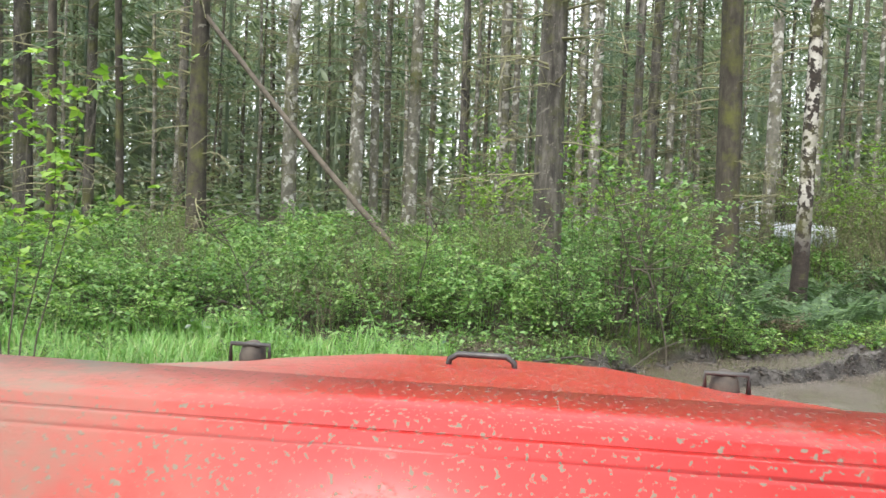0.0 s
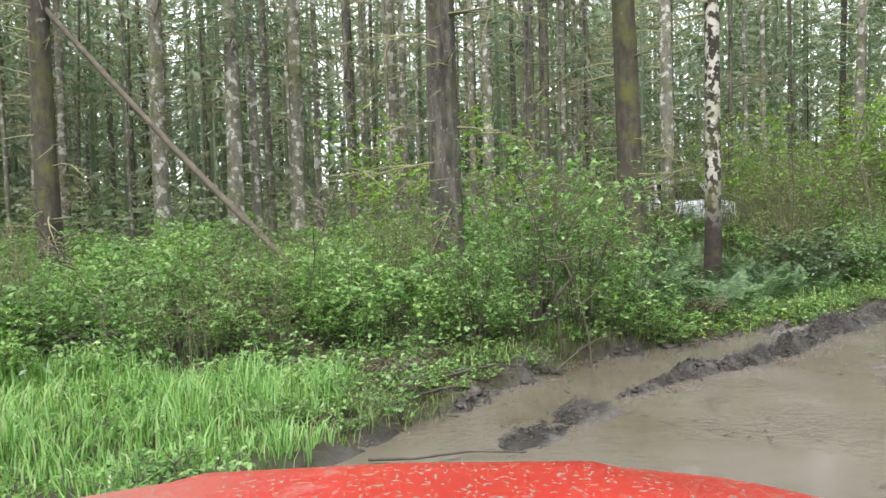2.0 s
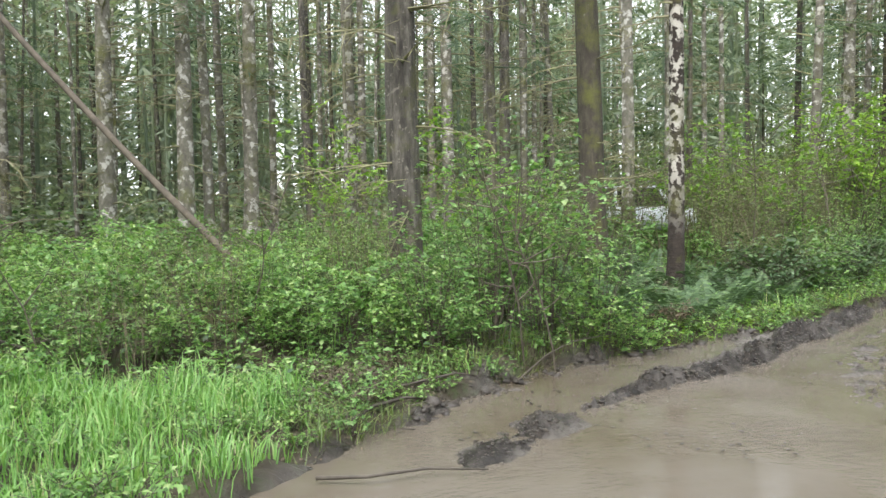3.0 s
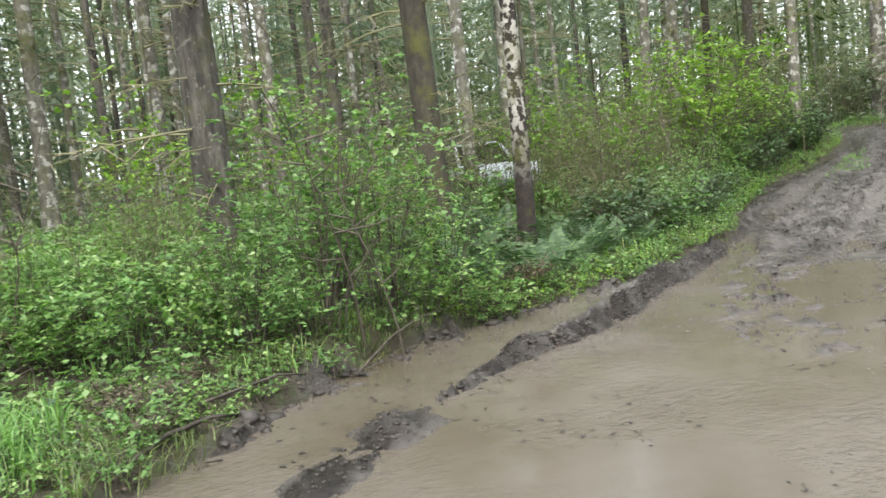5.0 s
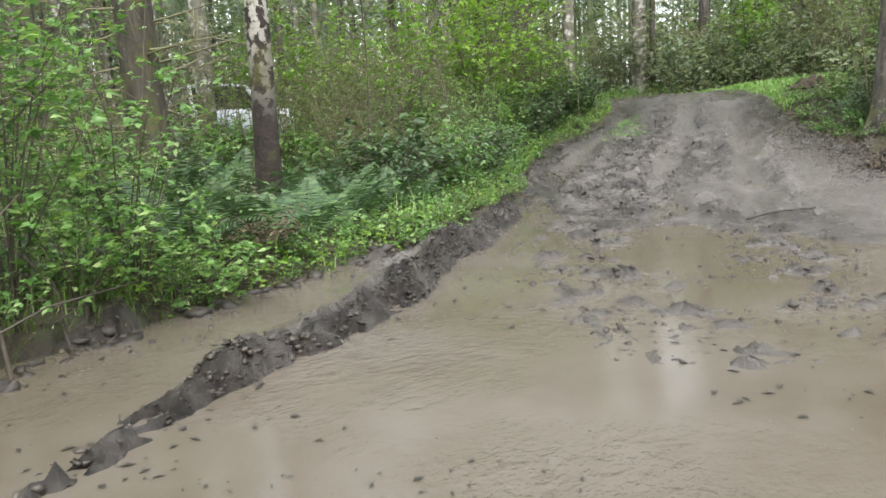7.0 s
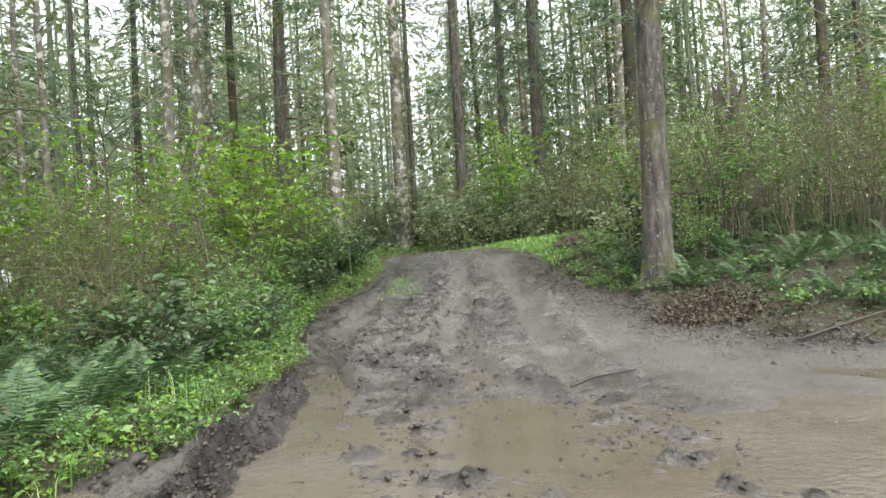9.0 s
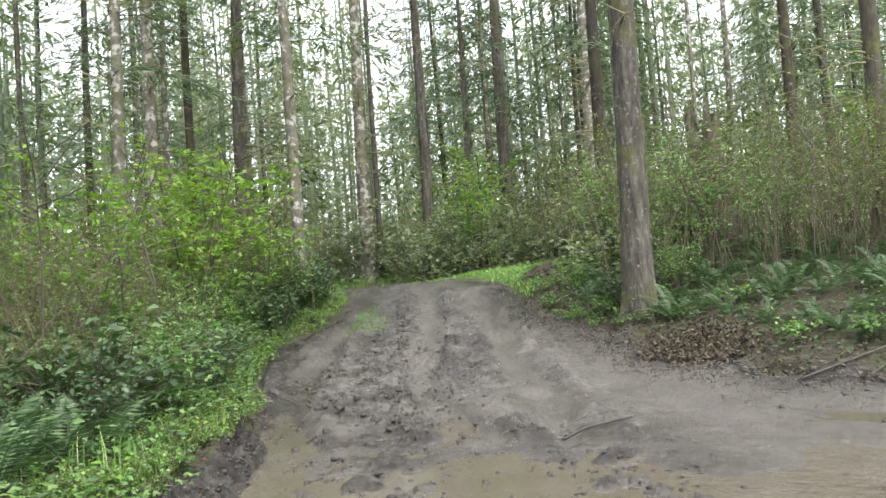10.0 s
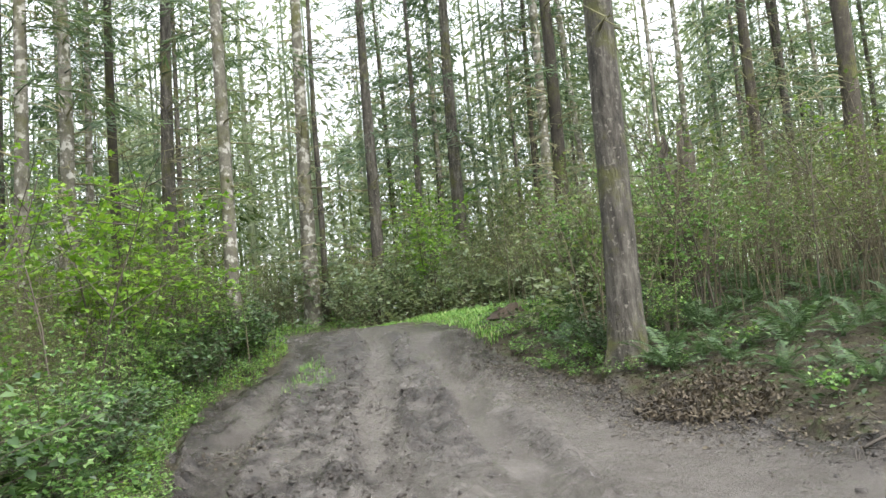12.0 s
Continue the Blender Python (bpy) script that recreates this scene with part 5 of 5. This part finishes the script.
clods, clod_rng = Shape(), np.random.RandomState(31)
def sprinkle(n, line, spread, sizes, clump=None):
    line = np.array(line)
    k = clod_rng.uniform(0, len(line) - 1.001, n)
    i = k.astype(int)
    p = line[i] + (line[i + 1] - line[i]) * (k - i)[:, None] + clod_rng.normal(0, spread, (n, 2))
    if clump is not None:
        p = p[vnoise(p[:, 0] * 1.6, p[:, 1] * 1.6, 57) + 0.5 * vnoise(p[:, 0] * 5, p[:, 1] * 5, 58) > clump]
    z = np.maximum(ground_height(p[:, 0], p[:, 1]), 0)
    for (x, y), h in zip(p, z):
        clod_shape(clods, clod_rng, x, y, h - 0.004, sizes[0] + (sizes[1] - sizes[0]) * clod_rng.uniform() ** 2)


sprinkle(200, RIDGE, 0.2, (0.004, 0.014))
sprinkle(2400, [(9.2, 13.2), (12, 15.2), (15.5, 17.2), (19, 19)], 0.75, (0.007, 0.044))
sprinkle(900, [(11.6, 9.6), (12.9, 11.2), (14.9, 13.1), (17.2, 15.2)], 0.4, (0.007, 0.04))
sprinkle(170, [(1.3, 11.1), (2.3, 12.1), (4.0, 13.05), (6.5, 13.75), (7.4, 14.1)], 0.07, (0.02, 0.09))
for shoal in SHOALS:
    sprinkle(900, shoal, 0.3, (0.005, 0.03), -0.1)
sprinkle(200, LUMP, 0.15, (0.005, 0.016))
sprinkle(2000, [(4.2, 9.2), (6.2, 10.4), (8.2, 11.6), (10.5, 13.0)], 0.9, (0.004, 0.013), 0.15)
sprinkle(420, [(9.5, 13.2), (12, 14.7), (15.5, 16.6), (19, 18.4)], 0.8, (0.006, 0.032))
sprinkle(300, [(11.2, 9.6), (12.2, 11.0), (13.2, 12.2), (16.0, 14.4)], 0.45, (0.006, 0.03))
sprinkle(140, [(3.0, 12.3), (4.5, 12.9), (6.4, 13.4), (7.4, 14.0)], 0.14, (0.006, 0.03))
tagged(new("mud_clods", clods.mesh("mud_clods", MAT_CLOD)), "dark wet mud clods scattered over the churned track", "mud", "", "stuff")

# torn lumps heaped along the ridge between the wheel tracks
heap, heap_rng = Shape(), np.random.RandomState(33)
for line, n, half in ((RIDGE, 3400, 0.12), (LUMP, 420, 0.13)):
    pts = np.array(line)
    k = heap_rng.uniform(0, 1, n) ** 0.8 * (len(pts) - 1.001)
    i = k.astype(int)
    seg = pts[i + 1] - pts[i]
    right = np.c_[seg[:, 1], -seg[:, 0]] / np.hypot(seg[:, 0], seg[:, 1])[:, None]
    p = pts[i] + seg * (k - i)[:, None] + right * heap_rng.normal(0.0, half, n)[:, None]
    keep = vnoise(p[:, 0] * 2.2, p[:, 1] * 2.2, 55) > -0.35
    p = p[keep]
    for (x, y), h in zip(p, ground_height(p[:, 0], p[:, 1])):
        if h > -0.03:
            size = 0.005 + 0.02 * heap_rng.uniform() ** 2.5
            clod_shape(heap, heap_rng, x, y, h - 0.2 * size, size)
tagged(new("torn_mud_ridge", heap.mesh("torn_mud_ridge", MAT_TORN)), "dark torn mud heaped in a ridge between wheel tracks", "mud", "", "stuff")


# twigs, bark chips and leaf scraps floating on the water
flot_rng = np.random.RandomState(41)
fn = 9000
fx, fy = flot_rng.uniform(1.5, 12.0, fn), flot_rng.uniform(6.0, 14.5, fn)
dense = vnoise(fx * 0.9, fy * 0.9, 77) + 0.5 * vnoise(fx * 2.6, fy * 2.6, 78) > 0.12
fx, fy = fx[dense], fy[dense]
fn = len(fx)
flot_len = 0.010 + 0.06 * flot_rng.uniform(0, 1, fn) ** 3
flot = Shape().leaves(np.c_[fx, fy, np.maximum(ground_height(fx, fy), 0) + 0.004], np.c_[flot_rng.normal(0, 1, (fn, 2)), 0 * fx], np.tile([0, 0, 1.0], (fn, 1)), flot_len, flot_len * flot_rng.uniform(0.2, 0.6, fn), 0.1)
tagged(new("floating_debris", flot.mesh("floating_debris", MAT_CLOD)), "dark twigs and scraps floating on muddy water", "debris", "", "stuff")


# ---- the parked car in the woods ----
def parked_car(x, y, heading):
    t = tagged(empty("parked_car", x, y, floor_z(x, y)), "pale blue-white car parked among the trees", "car")
    t.rotation_euler = (0, 0, radians(heading))
    body = Shape()
    prof = [(-2.15, 0.45), (-2.2, 0.75), (-2.1, 0.98), (-1.0, 1.04), (2.05, 1.02), (2.2, 0.8), (2.15, 0.42)]
    rings = []
    for sx, dz in ((-0.86, -0.06), (-0.80, 0.0), (0.80, 0.0), (0.86, -0.06)):
        rings.append([(px, sx, pz + dz if pz > 0.6 else pz) for px, pz in prof])
    v = np.array(rings).reshape(-1, 3)
    n = len(prof)
    q = [(r * n + k, (r + 1) * n + k, (r + 1) * n + (k + 1) % n, r * n + (k + 1) % n) for r in range(3) for k in range(n)]
    tri = [(0, k, k + 1) for k in range(1, n - 1)] + [(3 * n, 3 * n + k + 1, 3 * n + k) for k in range(1, n - 1)]
    piece("body", body.add(v, tri, q).mesh("body", MAT_CARPAINT), t)
    roof = Shape()
    box(roof, -0.45, 1.75, -0.62, 0.62, 1.52, 1.60, 0.03)
    for px, qx in ((-1.0, -0.45), (0.5, 0.5), (1.95, 1.75)):
        for sy in (-1, 1):
            roof.tube([(px, sy * 0.78, 1.0), (qx, sy * 0.62, 1.56)], 0.045, 6)
    piece("roof", roof.mesh("roof", MAT_CARPAINT), t)
    cab = np.array([(-0.95, -0.76, 1.0), (-0.95, 0.76, 1.0), (1.9, 0.76, 1.0), (1.9, -0.76, 1.0), (-0.43, -0.6, 1.53), (-0.43, 0.6, 1.53), (1.72, 0.6, 1.53), (1.72, -0.6, 1.53)])
    for face in ((0, 1, 5, 4), (1, 2, 6, 5), (2, 3, 7, 6), (3, 0, 4, 7)):
        outer = cab[list(face)]
        inner = outer * [0.985, 0.97, 1]
        pane = Shape().add(np.concatenate([outer, inner]), None, [(0, 1, 2, 3), (7, 6, 5, 4), (0, 4, 5, 1), (1, 5, 6, 2), (2, 6, 7, 3), (3, 7, 4, 0)])
        piece("window", pane.mesh("window", MAT_CARGLASS), t, "dark glass")
    wheel = Shape()
    wheel.tube([(0, -0.1, 0), (0, -0.09, 0), (0, 0.09, 0), (0, 0.1, 0)], [0.26, 0.33, 0.33, 0.26], 18)
    tyre = wheel.mesh("wheel", MAT_RUBBER, True)
    for wx_, wy_ in ((-1.4, -0.78), (-1.4, 0.78), (1.4, -0.78), (1.4, 0.78)):
        piece("wheel", tyre, t).location = (wx_, wy_, 0.33)
    return t


for x, y, s in ((9.6, 22.6, 0.7), (10.3, 22.9, 0.75), (9.9, 23.4, 0.8)):
    plant(FARBERRY, x, y, s)
parked_car(10.7, 25.0, 85)


# ---- the front of the red off-road vehicle, on the slope down to the puddle ----
def red_vehicle():
    base = pose(-0.249, 4.115, 1.882, -4.5, 0, -11.3)
    t = new("off_road_vehicle")
    t.matrix_world = base @ pose(-0.07, 0.92, -1.30) @ Matrix.Scale(1.03, 4)
    tagged(t, "muddy red off-road vehicle's bonnet and front wings", "vehicle")
    dz = 1.45
    y = np.concatenate([np.linspace(-0.65, 0.5, 9), [0.58, 0.64, 0.68, 0.70]])
    top = np.concatenate([-0.44 - 0.085 * (np.linspace(-0.65, 0.5, 9) + 0.65) / 1.15, [-0.535, -0.555, -0.60, -0.70]])
    half = np.interp(y, [-0.65, -0.05, 0.6, 0.70], [0.98, 0.93, 0.60, 0.55])
    u = np.linspace(-1, 1, 25)
    edge = np.interp(np.abs(u), [0, 0.6, 0.85, 0.95, 1.0], [0, -0.008, -0.03, -0.06, -0.16])
    hy, hu = np.meshgrid(np.arange(len(y)), np.arange(25), indexing="ij")
    v = np.stack([half[hy] * np.interp(u[hu], [-1, -0.95, 0.95, 1], [-1, -0.99, 0.99, 1]), y[hy], top[hy] + edge[hu] + dz + 0.012 * (np.abs(u[hu]) < 0.55)], -1)
    i, j = np.meshgrid(np.arange(len(y) - 1), np.arange(24), indexing="ij")
    q = np.stack([i * 25 + j, i * 25 + j + 1, (i + 1) * 25 + j + 1, (i + 1) * 25 + j], -1).reshape(-1, 4)
    hood_shape = Shape().add(v, None, q)
    low = v.copy()
    low[..., 2] -= 0.02
    hood_shape.add(low, None, q[:, ::-1])
    hood = piece("bonnet", hood_shape.mesh("bonnet", MAT_PAINT, True), t, "red bonnet splashed with mud")
    loop = Shape().tube([(-0.085, 0.02, -0.5 + dz), (-0.08, 0.02, -0.465 + dz), (-0.06, 0.02, -0.452 + dz), (0.06, 0.02, -0.452 + dz), (0.08, 0.02, -0.465 + dz), (0.085, 0.02, -0.5 + dz)], 0.008, 8).mesh("tie_down_loop", MAT_STEEL, True)
    piece("tie_down_loop", loop, hood, "bent steel tie-down loop")
    for sx in (-0.58, 0.58):
        stop = Shape().tube([(sx, 0.0, -0.52 + dz), (sx, 0.0, -0.485 + dz), (sx, 0.01, -0.465 + dz), (sx, 0.02, -0.458 + dz)], [0.035, 0.034, 0.03, 0.015], 12)
        piece("rubber_stop", stop.mesh("rubber_stop", MAT_RUBBER, True), hood)
        catch = Shape().tube([(sx - 0.05, -0.02, -0.5 + dz), (sx - 0.05, -0.02, -0.455 + dz), (sx + 0.05, -0.02, -0.455 + dz), (sx + 0.05, -0.02, -0.5 + dz)], 0.006, 6)
        piece("catch", catch.mesh("catch", MAT_STEEL, True), hood)
    body = Shape()
    box(body, -0.55, 0.55, 0.55, 0.66, -1.15 + dz, -0.62 + dz, 0.03)
    piece("grille", body.mesh("grille", MAT_PAINT), t)
    for k in range(7):
        slot = Shape()
        box(slot, -0.33 + k * 0.11 - 0.022, -0.33 + k * 0.11 + 0.022, 0.655, 0.668, -1.02 + dz, -0.72 + dz, 0.004)
        piece("grille_slot", slot.mesh("grille_slot", MAT_STEEL), t)
    for sx in (-1, 1):
        lamp = Shape().tube([(sx * 0.44, 0.63, -0.86 + dz), (sx * 0.44, 0.68, -0.86 + dz), (sx * 0.44, 0.70, -0.86 + dz)], [0.09, 0.09, 0.05], 16)
        piece("headlight", lamp.mesh("headlight", MAT_STEEL, True), t)
        wing = Shape()
        a = np.linspace(0, 1, 9)
        wy_ = np.interp(a, [0, 0.2, 0.75, 1], [-0.40, -0.28, 0.5, 0.72])
        wz_ = np.interp(a, [0, 0.2, 0.75, 1], [-1.0, -0.70, -0.68, -0.86]) + dz
        inner, outer = sx * 0.54, sx * 0.88
        vv = np.concatenate([np.c_[np.full(9, inner), wy_, wz_ + 0.03], np.c_[np.full(9, outer), wy_, wz_], np.c_[np.full(9, outer), wy_, wz_ - 0.06], np.c_[np.full(9, inner), wy_, wz_ - 0.03]])
        qq = [(r * 9 + k, ((r + 1) % 4) * 9 + k, ((r + 1) % 4) * 9 + k + 1, r * 9 + k + 1) for r in range(4) for k in range(8)]
        piece("wing", wing.add(vv, None, qq).mesh("wing", MAT_PAINT), t)
        tyre_s = Shape()
        ys = np.array([-0.13, -0.125, -0.06, 0.06, 0.125, 0.13])
        tyre_s.tube(np.c_[ys + sx * 0.72, 0 * ys + 0.15, 0 * ys + 0.34], [0.22, 0.315, 0.34, 0.34, 0.315, 0.22], 26)
        wheel = piece("wheel", tyre_s.mesh("tyre", MAT_RUBBER, True), t)
        rim = Shape().tube([(sx * 0.72 + sx * 0.131, 0.15, 0.34), (sx * 0.72 + sx * 0.14, 0.15, 0.34)], [0.17, 0.14], 18)
        piece("rim", rim.mesh("rim", MAT_STEEL, True), wheel)
    frame_s = Shape()
    wall = Shape()
    box(wall, -0.92, 0.92, -1.0, -0.63, -0.52 + dz, -0.425 + dz, 0.03)
    box(wall, -0.90, 0.90, -1.02, -0.95, -1.25 + dz, -0.44 + dz, 0.02)
    piece("bulkhead", wall.mesh("bulkhead", MAT_PAINT), t)
    box(frame_s, -0.40, 0.40, -0.65, 0.62, -1.25 + dz, -1.12 + dz, 0.02)
    frame_s.tube([(-0.72, 0.15, 0.34), (0.72, 0.15, 0.34)], 0.05, 10)
    piece("chassis", frame_s.mesh("chassis", MAT_STEEL), t)
    bumper = Shape()
    box(bumper, -0.68, 0.68, 0.72, 0.84, -1.18 + dz, -1.03 + dz, 0.02)
    box(bumper, -0.35, -0.25, 0.55, 0.75, -1.18 + dz, -1.05 + dz)
    box(bumper, 0.25, 0.35, 0.55, 0.75, -1.18 + dz, -1.05 + dz)
    piece("bumper", bumper.mesh("bumper", MAT_STEEL), t)


red_vehicle()
